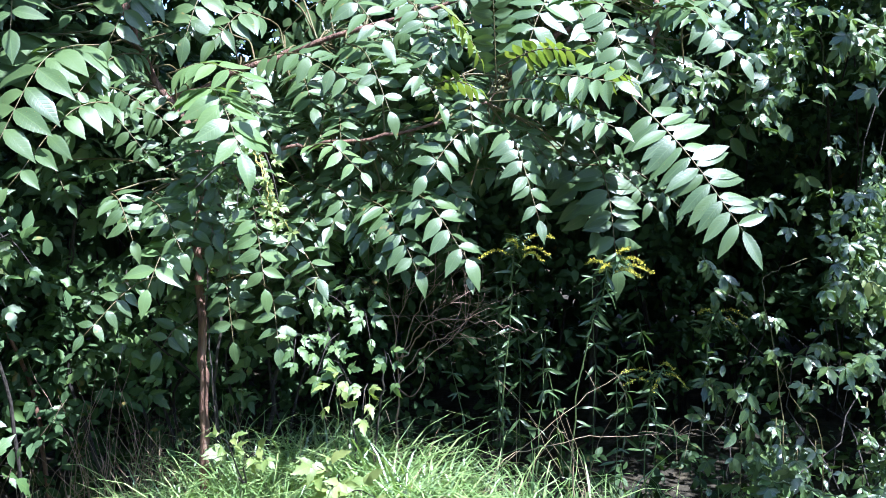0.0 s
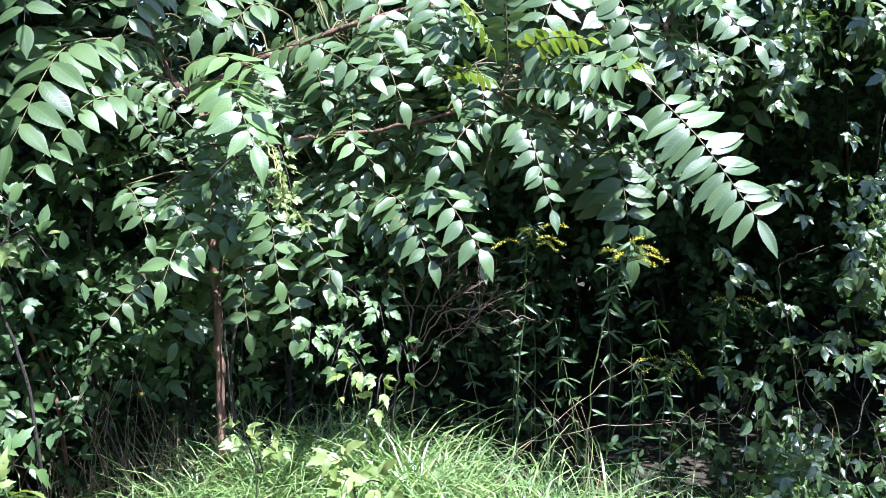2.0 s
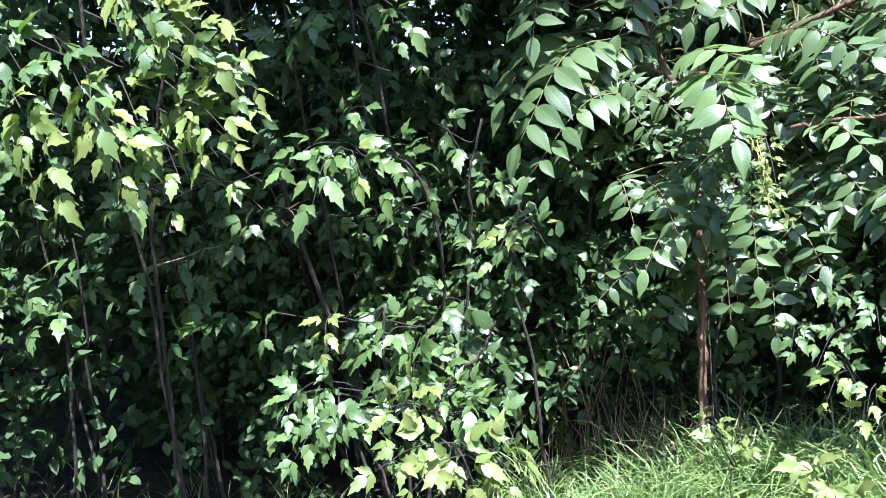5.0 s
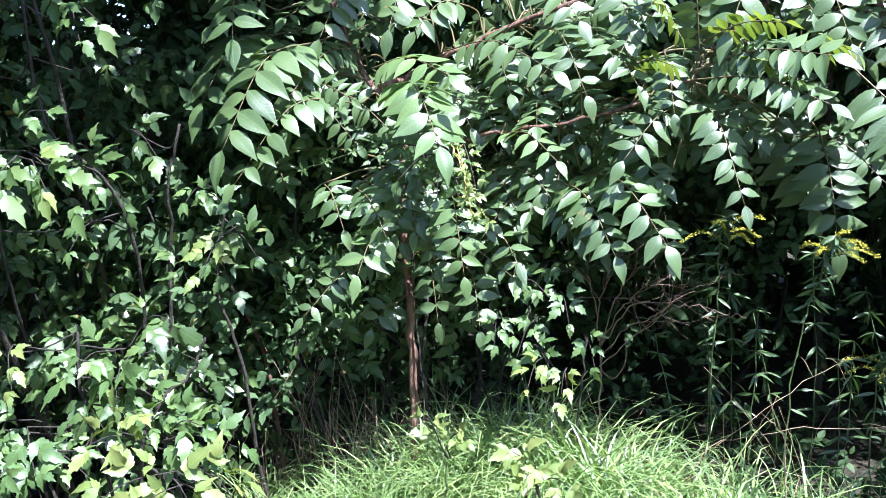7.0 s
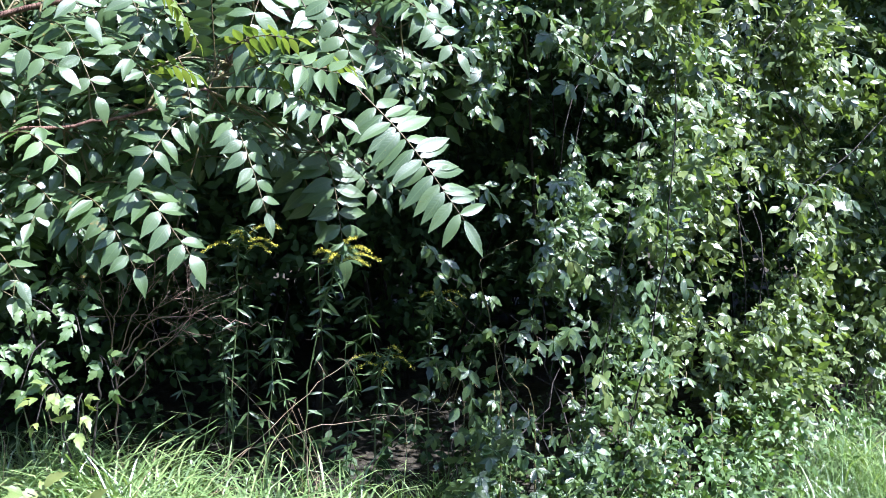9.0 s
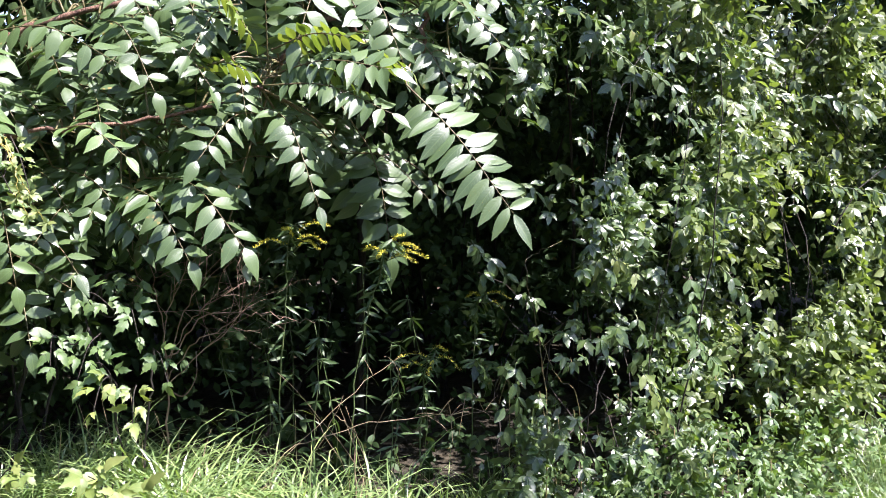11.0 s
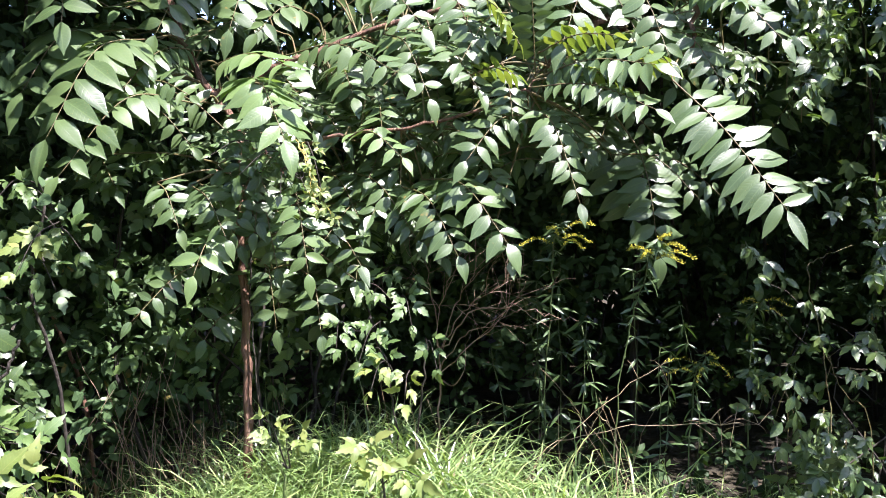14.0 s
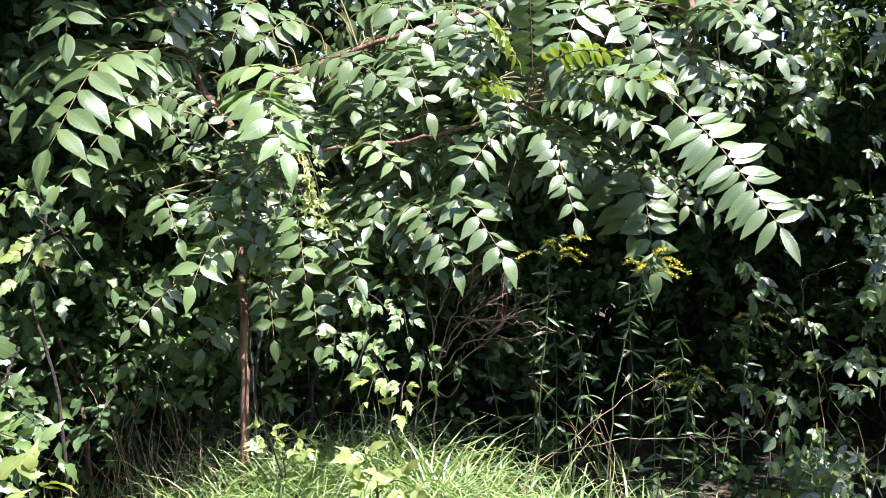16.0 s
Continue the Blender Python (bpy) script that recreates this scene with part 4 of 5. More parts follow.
# crowns that overhang the thicket
for bearing, r in ((-66, 3.6), (-50, 3.7), (-36, 3.9), (-22, 4.2), (-8, 4.3), (6, 4.3), (19, 4.3), (31, 4.7), (41, 5.4), (51, 6.2)):
    x, y = polar(bearing, r)
    bush(polar(bearing, r + 1.0), "leafy tree overhanging the dark thicket", (x, y, 3.15), (.95, .75, .6), 3000, .13, SPARE, SHADE, category="tree", stems=3, group="overhanging trees", name="tree")
# lower crowns above the view, added only to shade the thicket's edge
for bearing, r in ((-64, 3.0), (-49, 3.0), (-35, 3.05), (-23, 3.15), (14, 3.8), (24, 4.0)):
    x, y = polar(bearing, r)
    bush(polar(bearing, r + 1.2), "unseen leafy branch added to shade the edge of the thicket", (x, y, 2.85), (.75, .5, .3), 2400, .11, SPARE, SHADE, category="tree", stems=2, group="overhanging trees", name="tree")
# nearer unseen crowns, set towards the sun to shade the box elders behind
for x, y in ((-1.5, 1.9), (-1.95, 1.6), (-1.75, 2.15), (-2.25, 1.85), (-1.45, 1.38)):
    bush((x - .6, y + 1.3), "unseen leafy branch added to shade the edge of the thicket", (x, y, 2.98), (.4, .28, .18), 2100, .1, SPARE, SHADE, category="tree", stems=2, group="overhanging trees", name="tree")
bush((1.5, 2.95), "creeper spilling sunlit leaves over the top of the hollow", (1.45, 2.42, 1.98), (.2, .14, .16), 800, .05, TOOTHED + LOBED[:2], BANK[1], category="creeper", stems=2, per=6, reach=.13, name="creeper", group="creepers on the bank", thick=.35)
# half-lit leafage between the trunk and the box elders
for x, y, cz, rad, n in ((-1.75, 2.75, .8, (.3, .2, .4), 420), (-.62, 2.98, 1.15, (.2, .12, .3), 420)):
    bush((x, y + .1), "half-shaded undergrowth with small green leaves", (x, y, cz), rad, n, .07, OVATE, CREEP[1], category="shrub", stems=4, per=6, reach=.14, name="undergrowth", group="undergrowth below the trees")


# box elder leafage in the shade behind the sunlit shoots
def elder_mass(base, label, centre, radii, sprays, size):
    """A shaded box elder: stems, and hanging leaves of three to five lobed leaflets."""
    e = thing("box_elder", at_ground(*base), label, "shrub", "shaded box elders")
    c, r = np.array(centre), np.array(radii)
    for k in range(3):
        top = Vector(c + rng.uniform(-.6, .6, 3) * r)
        a = at_ground(base[0] + rng.normal(0, .06), base[1] + rng.normal(0, .05))
        stem("stem", [a, a.lerp(top, .5) + Vector((rng.normal(0, .12), .05, .08)), top], .008, .003, GREYBARK, e, sides=6, wobble=.006)
    n = sprays
    ctr = c + rng.uniform(-1, 1, (n, 3)) * r
    ctr[:, 2] = np.maximum(ctr[:, 2], ground_height(ctr[:, 0], ctr[:, 1]) + .12)
    az = rng.uniform(0, 2 * np.pi, n)
    d = unit(np.stack([np.cos(az), -.4 + .5 * np.sin(az), rng.uniform(-.9, .1, n)], 1))
    nrm = unit(np.array((.1, -.55, .75)) + rng.normal(0, .35, (n, 3)))
    s = unit(np.cross(d, nrm))
    pos, way, nn, sz = [], [], [], []
    for a, g, back in ((0, 1.0, .2), (-48, .8, 0), (48, .8, 0), (-80, .6, -.35), (80, .6, -.35)):
        w = math.cos(radians(a)) * d + math.sin(radians(a)) * s + rng.normal(0, .14, (n, 3)) + np.array((0, 0, -.12))
        pos.append(ctr + d * size * back)
        way.append(w)
        nn.append(nrm + rng.normal(0, .2, (n, 3)))
        sz.append(size * g * rng.uniform(.65, 1.15, n))
    v, f, u = joined_leaves(np.concatenate(pos), np.concatenate(way), np.concatenate(nn), np.concatenate(sz), LOBED)
    tagged(mesh_ob("foliage", v, f, ELDER[1], e, uv=u), kind="stuff")
    return e


for bearing, r, cz, rad, n in ((-33, 3.3, 1.25, (.3, .2, .6), 90), (-41, 3.25, 1.4, (.32, .2, .65), 110), (-50, 3.15, 1.55, (.3, .25, .6), 110), (-58, 3.15, 1.6, (.35, .3, .55), 90), (-38, 2.95, .7, (.35, .15, .3), 60), (-27, 3.3, 1.0, (.22, .15, .45), 60), (-67, 3.0, 1.5, (.4, .35, .6), 90), (-20.5, 3.1, 1.15, (.22, .1, .4), 55), (-16, 3.15, .95, (.2, .1, .3), 40)):
    x, y = polar(bearing, r)
    elder_mass((x, y + .1), "shaded box elder with dark lobed leaves", (x, y, cz), rad, n, .075)


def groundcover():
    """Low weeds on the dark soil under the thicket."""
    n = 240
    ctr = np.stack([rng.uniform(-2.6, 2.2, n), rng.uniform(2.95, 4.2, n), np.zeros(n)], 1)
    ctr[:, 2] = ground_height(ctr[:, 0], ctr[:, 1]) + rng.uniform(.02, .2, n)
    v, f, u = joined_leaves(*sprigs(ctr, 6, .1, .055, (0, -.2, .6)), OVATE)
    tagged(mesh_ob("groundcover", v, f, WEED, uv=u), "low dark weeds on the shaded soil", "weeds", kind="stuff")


groundcover()


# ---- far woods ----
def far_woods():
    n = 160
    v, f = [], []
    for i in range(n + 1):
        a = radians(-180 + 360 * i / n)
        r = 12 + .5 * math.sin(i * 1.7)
        # behind the camera the ring rises, unseen, to cut low skylight into the hollow
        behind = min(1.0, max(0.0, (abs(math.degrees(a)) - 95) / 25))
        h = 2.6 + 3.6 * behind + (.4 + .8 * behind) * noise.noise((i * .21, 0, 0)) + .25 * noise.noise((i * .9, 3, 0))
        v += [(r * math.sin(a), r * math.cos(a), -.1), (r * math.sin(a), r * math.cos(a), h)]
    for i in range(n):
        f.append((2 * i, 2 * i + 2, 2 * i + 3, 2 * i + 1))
    tagged(mesh_ob("backdrop", v, f, WOODS), "dark far edge of the woods, carried on unseen behind to block low sky", "backdrop", kind="structure")


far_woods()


# ---- bank of creepers ----
def bank_range(b, z):
    """How far off the face of the bank stands, by bearing and height."""
    b, z = np.broadcast_arrays(np.asarray(b, float), np.asarray(z, float))
    lump = np.array([noise.noise((p * .19, q * 1.9, 4.0)) for p, q in zip(b.ravel(), z.ravel())]).reshape(b.shape)
    fine = np.array([noise.noise((p * .55, q * 4.5, 8.0)) for p, q in zip(b.ravel(), z.ravel())]).reshape(b.shape)
    return 3.0 + np.maximum(0, b - 25) * .085 + .2 * (z - 1.0) + .62 * lump + .34 * fine


def bank_density(b, z):
    hollow = np.exp(-((b - 20.8) / 5.6) ** 4 - ((z - 1.44) / .36) ** 4)
    low = np.exp(-((b - 18.5) / 5.5) ** 2 - ((z - .9) / .55) ** 2)
    lumps = np.array([noise.noise((x * .22, y * 2.6, 1.7)) + .6 * noise.noise((x * .6, y * 6.0, 9.0)) for x, y in zip(b, z)])
    return np.clip(.36 + .12 * (b > 33) + .3 * (b > 38) + .5 * (b > 28) * (z > 1.6) + .3 * (z < .6) + 5.0 * lumps, .02, 1) * (1 - .99 * hollow) * (1 - .8 * low)


def creeper(b0, b1, z0, z1, count, size, label, depth=.28, mats=CREEP, fine=0, shapes=None, per=6):
    """One stretch of the creeper bank: twining stems from the ground, and leaves lying over one another."""
    shapes = shapes or TOOTHED + LOBED[:2] + OVATE[:2]
    bm, rm = (b0 + b1) / 2, bank_range((b0 + b1) / 2, .3) + .25
    x, y = polar(bm, rm)
    e = thing("creeper", at_ground(x, y), label, "creeper", "creepers on the bank")
    for k in range(3):
        b = rng.uniform(b0, b1)
        pts = [at_ground(*polar(b, rm))]
        for j in range(1, 4):
            z = min(z1, 1.1 if b0 < 26 else 9.0) * j / 3.2
            bb = b + rng.normal(0, 3.0)
            pts.append(Vector((*polar(bb, float(bank_range(bb, z)) + .16), z)))
        stem("stem", pts, .0035, .0015, GREYBARK, e, sides=5, wobble=.01)
    n = count // per
    b, z = rng.uniform(b0 - 1, b1 + 1, n * 4), rng.uniform(z0, z1, n * 4)
    ok = rng.random(n * 4) < bank_density(b, z)
    b, z = b[ok][:n], z[ok][:n]
    r = bank_range(b, z) + np.abs(rng.normal(0, depth, len(b))) - .05
    ctr = np.stack([r * np.sin(np.radians(b)), r * np.cos(np.radians(b)), z], 1)
    pos, d, nrm, sz = sprigs(ctr, per, .13, size, (-.2, -.4, 0), .72, .5, .72)
    sz = sz * (1 + .6 * (rng.random(len(sz)) < .15)) * rng.uniform(.75, 1.1, len(sz))
    five = rng.random(len(ctr)) < .5
    keep = ~np.repeat(five, per)
    fans = [(pos[keep], d[keep], nrm[keep], sz[keep])]
    c5 = ctr[five]
    n5 = unit(np.array((.16, -.62, .62)) + rng.normal(0, .42, (len(c5), 3)))
    d5 = unit(np.array((0, -.3, -.7)) + rng.normal(0, .5, (len(c5), 3)))
    d5 = unit(d5 - (d5 * n5).sum(1, keepdims=True) * n5)
    s5, big = np.cross(d5, n5), size * rng.uniform(.9, 1.75, len(c5))
    for a, g in ((-98, .62), (-50, .88), (0, 1.0), (50, .88), (98, .62)):
        w = radians(a) + rng.normal(0, .13, len(c5))
        fans.append((c5, np.cos(w)[:, None] * d5 + np.sin(w)[:, None] * s5 + np.array((0, 0, -.08)), n5 + rng.normal(0, .16, c5.shape), big * g * rng.uniform(.85, 1.12, len(c5))))
    pos, d, nrm, sz = (np.concatenate(q) for q in zip(*fans))
    near = np.argsort(np.hypot(pos[:, 0], pos[:, 1]))
    cut = min(int(fine), max(0, len(near) - 30))
    for i in near[:cut]:
        leaf_object("leaf", shapes, mats[0], pos[i], d[i], nrm[i], float(sz[i]), e)
    rest = near[cut:]
    v, f, u = joined_leaves(pos[rest], d[rest], nrm[rest], sz[rest], shapes)
    tagged(mesh_ob("foliage", v, f, mats[1], e, uv=u), kind="stuff")
    CREEPERS.append((bm, e))
    return e


CREEPERS = []
C1, C2, C3 = "glossy creeper leaves over the shaded edge of the bank", "tangled creeper leaves over the sunlit bank", "small bright vine leaves on the far bank"
creeper(18, 23, .28, 1.0, 500, .042, C1, .2, fine=150)
creeper(21, 27, .15, 2.4, 4200, .041, C1, .25, fine=260)
creeper(26, 33, .08, 2.5, 7600, .041, C2, .28, fine=280)
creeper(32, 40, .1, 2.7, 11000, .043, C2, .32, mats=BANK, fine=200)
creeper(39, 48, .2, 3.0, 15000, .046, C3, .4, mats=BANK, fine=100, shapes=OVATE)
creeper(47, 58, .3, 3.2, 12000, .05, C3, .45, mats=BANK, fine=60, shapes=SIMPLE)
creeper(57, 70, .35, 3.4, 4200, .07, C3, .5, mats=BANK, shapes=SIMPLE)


def strand(host, points, leaf, gap, mats, shapes=TOOTHED, hang_down=.5, material=STALK):
    """A trailing shoot with leaves along it."""
    pts = [Vector(p) for p in points]
    away = pts[0] + Vector((pts[0].x, pts[0].y, 0)).normalized() * .3 + Vector((0, 0, -.08))
    c = spline([away] + pts, 8, .004)
    v, f = tube(c, np.linspace(.003, .001, len(c)), 5)
    tw = mesh_ob("shoot", v, f, material, host)
    step = 0.0
    for a, b in zip(c[8:-1], c[9:]):
        step += (b - a).length
        if step >= gap:
            step = 0.0
            T = (b - a).normalized()
            for side in (-1, 1):
                d = T * .3 + side * T.cross(OUT) * .6 + Vector((rng.normal(0, .2), -.2, -hang_down))
                leaf_object("leaf", shapes, mats[0], b, d, Vector((rng.normal(0, .3), -.6, .6)), leaf * rng.uniform(.75, 1.15), tw)
    return tw


def palmate(host, place, size, mats=CREEP):
    """A creeper leaf of five leaflets on its stalk."""
    size *= .84
    p = Vector(place)
    back = p + Vector((p.x, p.y, 0)).normalized() * .28 + Vector((0, 0, -.05))
    v, f = tube(spline([back, (p + back) / 2 + Vector((0, 0, -.012)), p], 4), np.linspace(.0022, .001, 9), 5)
    st = mesh_ob("leaf_stalk", v, f, REDSTALK, host)
    n = (Vector((.12, -.62, .6)) + Vector(rng.normal(0, .28, 3))).normalized()
    down = Vector((rng.normal(0, .35), -.35, -.75))
    down = (down - down.dot(n) * n).normalized()
    s = down.cross(n)
    for a, g in ((-100, .62), (-52, .88), (0, 1.0), (52, .88), (100, .62)):
        a += rng.normal(0, 7)
        d = math.cos(radians(a)) * down + math.sin(radians(a)) * s
        leaf_object("leaf", TOOTHED, mats[0], p, d + Vector((0, 0, -.08)), n + Vector(rng.normal(0, .15, 3)), size * g * rng.uniform(.85, 1.15), st)


def bank_vine(p):
    """The creeper of the bank that a shoot at p belongs to."""
    bearing = math.degrees(math.atan2(p[0], p[1]))
    return min(CREEPERS, key=lambda q: abs(q[0] - bearing))[1]


strand(bank_vine((1.32, 2.72, 1.24)), [(1.32, 2.72, 1.24), (1.31, 2.68, 1.35), (1.35, 2.71, 1.43), (1.32, 2.68, 1.52)], 0.0436, 0.0356, CREEP)
strand(bank_vine((1.26, 2.92, 1.91)), [(1.26, 2.92, 1.91), (1.39, 2.81, 1.81), (1.55, 2.77, 1.72), (1.61, 2.68, 1.57)], 0.054, 0.0332, CREEP)
strand(bank_vine((1.79, 3.09, 1.86)), [(1.79, 3.09, 1.86), (1.88, 2.98, 1.89), (2.01, 2.94, 1.88), (2.06, 2.85, 1.81)], 0.0561, 0.0374, ELDER)
strand(bank_vine((2.31, 3.46, 1.77)), [(2.31, 3.46, 1.77), (2.44, 3.31, 1.74), (2.6, 3.23, 1.73), (2.7, 3.09, 1.67)], 0.0709, 0.0382, CREEP)
strand(bank_vine((2.54, 3.29, 1.35)), [(2.54, 3.29, 1.35), (2.65, 3.14, 1.34), (2.79, 3.06, 1.32), (2.82, 2.98, 1.26)], 0.0655, 0.0382, CREEP)
strand(bank_vine((2.96, 3.72, 1.46)), [(2.96, 3.72, 1.46), (3.1, 3.54, 1.47), (3.3, 3.4, 1.49), (3.46, 3.17, 1.47)], 0.0686, 0.0436, ELDER)
strand(bank_vine((2.9, 3.77, 1.98)), [(2.9, 3.77, 1.98), (3.04, 3.59, 1.99), (3.23, 3.48, 1.94), (3.35, 3.3, 1.82)], 0.0686, 0.0436, ELDER)
strand(bank_vine((1.29, 2.68, 1.16)), [(1.29, 2.68, 1.16), (1.31, 2.63, 1.11), (1.35, 2.65, 1.1), (1.36, 2.6, 1.07)], 0.0506, 0.0351, YOUNG)
strand(bank_vine((1.55, 2.59, 1.08)), [(1.55, 2.59, 1.08), (1.54, 2.55, 0.973), (1.57, 2.57, 0.847), (1.61, 2.49, 0.781)], 0.0515, 0.0317, ELDER)
strand(bank_vine((1.66, 2.58, 1.1)), [(1.66, 2.58, 1.1), (1.7, 2.5, 1.01), (1.74, 2.52, 0.927), (1.75, 2.46, 0.858)], 0.0483, 0.0322, CREEP)
strand(bank_vine((1.35, 2.59, 0.956)), [(1.35, 2.59, 0.956), (1.35, 2.54, 0.867), (1.34, 2.6, 0.759)], 0.0536, 0.0383, CREEP)
strand(bank_vine((0.955, 2.67, 0.792)), [(0.955, 2.67, 0.792), (0.95, 2.63, 0.687), (0.992, 2.66, 0.56), (1.11, 2.56, 0.519)], 0.0555, 0.0333, CREEP)
strand(bank_vine((0.993, 2.66, 0.482)), [(0.993, 2.66, 0.482), (1.08, 2.58, 0.498), (1.22, 2.55, 0.47), (1.33, 2.44, 0.531)], 0.0555, 0.0333, ELDER)
strand(bank_vine((1.4, 2.62, 0.749)), [(1.4, 2.62, 0.749), (1.43, 2.56, 0.663), (1.47, 2.58, 0.572)], 0.0506, 0.0312, YOUNG)
strand(bank_vine((0.95, 2.73, 1.35)), [(0.95, 2.73, 1.35), (0.986, 2.67, 1.38), (1.04, 2.69, 1.34)], 0.0603, 0.0377, CREEP)
strand(bank_vine((0.828, 2.77, 1.18)), [(0.828, 2.77, 1.18), (0.876, 2.71, 1.13), (0.944, 2.73, 1.07)], 0.0565, 0.0339, CREEP)
strand(tree_b, [(0.748, 2.91, 1.82), (0.826, 2.84, 1.8), (0.929, 2.85, 1.75)], 0.0662, 0.0429, CREEP)
strand(tree_b, [(0.784, 2.9, 1.73), (0.844, 2.83, 1.69), (0.839, 2.88, 1.66)], 0.0623, 0.039, CREEP)
strand(bank_vine((0.965, 2.78, 1.67)), [(0.965, 2.78, 1.67), (1, 2.72, 1.69), (1.03, 2.75, 1.64)], 0.0575, 0.0345, CREEP)
strand(bank_vine((1.18, 2.85, 1.96)), [(1.18, 2.85, 1.96), (1.23, 2.78, 1.95), (1.34, 2.77, 1.88)], 0.0564, 0.0362, CREEP)
palmate(bank_vine((0.754, 2.68, 1.77)), (0.754, 2.68, 1.77), 0.0614)
palmate(bank_vine((0.822, 2.66, 1.74)), (0.822, 2.66, 1.74), 0.065)
palmate(bank_vine((0.788, 2.67, 1.67)), (0.788, 2.67, 1.67), 0.0542)
palmate(bank_vine((0.701, 2.69, 1.66)), (0.701, 2.69, 1.66), 0.065)
palmate(bank_vine((0.932, 2.62, 1.8)), (0.932, 2.62, 1.8), 0.0614)
palmate(bank_vine((0.943, 2.62, 1.62)), (0.943, 2.62, 1.62), 0.0542)
palmate(bank_vine((0.902, 2.63, 1.72)), (0.902, 2.63, 1.72), 0.0505)
palmate(bank_vine((0.814, 2.66, 1.17)), (0.814, 2.66, 1.17), 0.0578)
palmate(bank_vine((0.837, 2.65, 1.09)), (0.837, 2.65, 1.09), 0.0542)
palmate(bank_vine((0.936, 2.62, 1.38)), (0.936, 2.62, 1.38), 0.0542)
palmate(bank_vine((1.03, 2.58, 1.29)), (1.03, 2.58, 1.29), 0.0505)
palmate(bank_vine((0.854, 2.65, 1.81)), (0.854, 2.65, 1.81), 0.0505)
palmate(bank_vine((1.2, 2.54, 1.39)), (1.2, 2.54, 1.39), 0.0619)
palmate(bank_vine((1.28, 2.59, 1.4)), (1.28, 2.59, 1.4), 0.06)
palmate(bank_vine((1.16, 2.52, 1.27)), (1.16, 2.52, 1.27), 0.0614)
palmate(bank_vine((1.15, 2.53, 1.19)), (1.15, 2.53, 1.19), 0.0578)
palmate(bank_vine((1.26, 2.58, 1.09)), (1.26, 2.58, 1.09), 0.0671)
palmate(bank_vine((1.27, 2.58, 0.887)), (1.27, 2.58, 0.887), 0.0672)
palmate(bank_vine((1.14, 2.53, 0.881)), (1.14, 2.53, 0.881), 0.065)
palmate(bank_vine((1, 2.59, 0.919)), (1, 2.59, 0.919), 0.0505)
palmate(bank_vine((1.08, 2.56, 0.822)), (1.08, 2.56, 0.822), 0.0505)
palmate(bank_vine((1.1, 2.55, 1.71)), (1.1, 2.55, 1.71), 0.065)
palmate(bank_vine((1.15, 2.53, 1.85)), (1.15, 2.53, 1.85), 0.065)
palmate(bank_vine((1.24, 2.57, 1.7)), (1.24, 2.57, 1.7), 0.0741)
palmate(bank_vine((1.14, 2.54, 1.56)), (1.14, 2.54, 1.56), 0.0505)
palmate(bank_vine((1.03, 2.58, 0.622)), (1.03, 2.58, 0.622), 0.0542)
palmate(bank_vine((1.12, 2.54, 0.617)), (1.12, 2.54, 0.617), 0.0614)
palmate(bank_vine((0.901, 2.63, 0.786)), (0.901, 2.63, 0.786), 0.0505)
palmate(bank_vine((0.838, 2.65, 0.781)), (0.838, 2.65, 0.781), 0.0469)
palmate(bank_vine((1.19, 2.52, 0.883)), (1.19, 2.52, 0.883), 0.073)
palmate(bank_vine((1.28, 2.58, 0.904)), (1.28, 2.58, 0.904), 0.083)
palmate(bank_vine((0.785, 2.66, 1.73)), (0.785, 2.66, 1.73), 0.0722)
palmate(bank_vine((1.5, 2.69, 1.8)), (1.5, 2.69, 1.8), 0.0728)
palmate(bank_vine((1.33, 2.6, 1.73)), (1.33, 2.6, 1.73), 0.0689)
palmate(bank_vine((1.58, 2.73, 1.61)), (1.58, 2.73, 1.61), 0.0703)
palmate(bank_vine((1.47, 2.68, 1.08)), (1.47, 2.68, 1.08), 0.0681)
palmate(bank_vine((1.73, 2.8, 1.01)), (1.73, 2.8, 1.01), 0.0734)
palmate(bank_vine((1.78, 2.82, 0.871)), (1.78, 2.82, 0.871), 0.0657)
palmate(bank_vine((1.4, 2.64, 1.2)), (1.4, 2.64, 1.2), 0.0627)
palmate(bank_vine((1.18, 2.51, 1.25)), (1.18, 2.51, 1.25), 0.0581)
palmate(bank_vine((1.12, 2.52, 1.11)), (1.12, 2.52, 1.11), 0.0505)
palmate(bank_vine((1.9, 2.86, 1.26)), (1.9, 2.86, 1.26), 0.0632)
palmate(bank_vine((1.69, 2.78, 0.71)), (1.69, 2.78, 0.71), 0.0684)
palmate(bank_vine((1.46, 2.67, 0.671)), (1.46, 2.67, 0.671), 0.0599)
palmate(bank_vine((1.1, 2.53, 0.812)), (1.1, 2.53, 0.812), 0.0505)
palmate(bank_vine((1.07, 2.55, 0.585)), (1.07, 2.55, 0.585), 0.0578)
palmate(bank_vine((1.2, 2.53, 0.557)), (1.2, 2.53, 0.557), 0.0586)
palmate(bank_vine((1, 2.58, 0.487)), (1, 2.58, 0.487), 0.065)
palmate(bank_vine((1.14, 2.52, 0.454)), (1.14, 2.52, 0.454), 0.065)
palmate(bank_vine((1.37, 2.62, 0.448)), (1.37, 2.62, 0.448), 0.0659)
palmate(bank_vine((1.63, 2.76, 0.46)), (1.63, 2.76, 0.46), 0.0673)
palmate(bank_vine((1.81, 2.83, 1.69)), (1.81, 2.83, 1.69), 0.0661)
palmate(bank_vine((2.04, 2.91, 1.34)), (2.04, 2.91, 1.34), 0.0654)

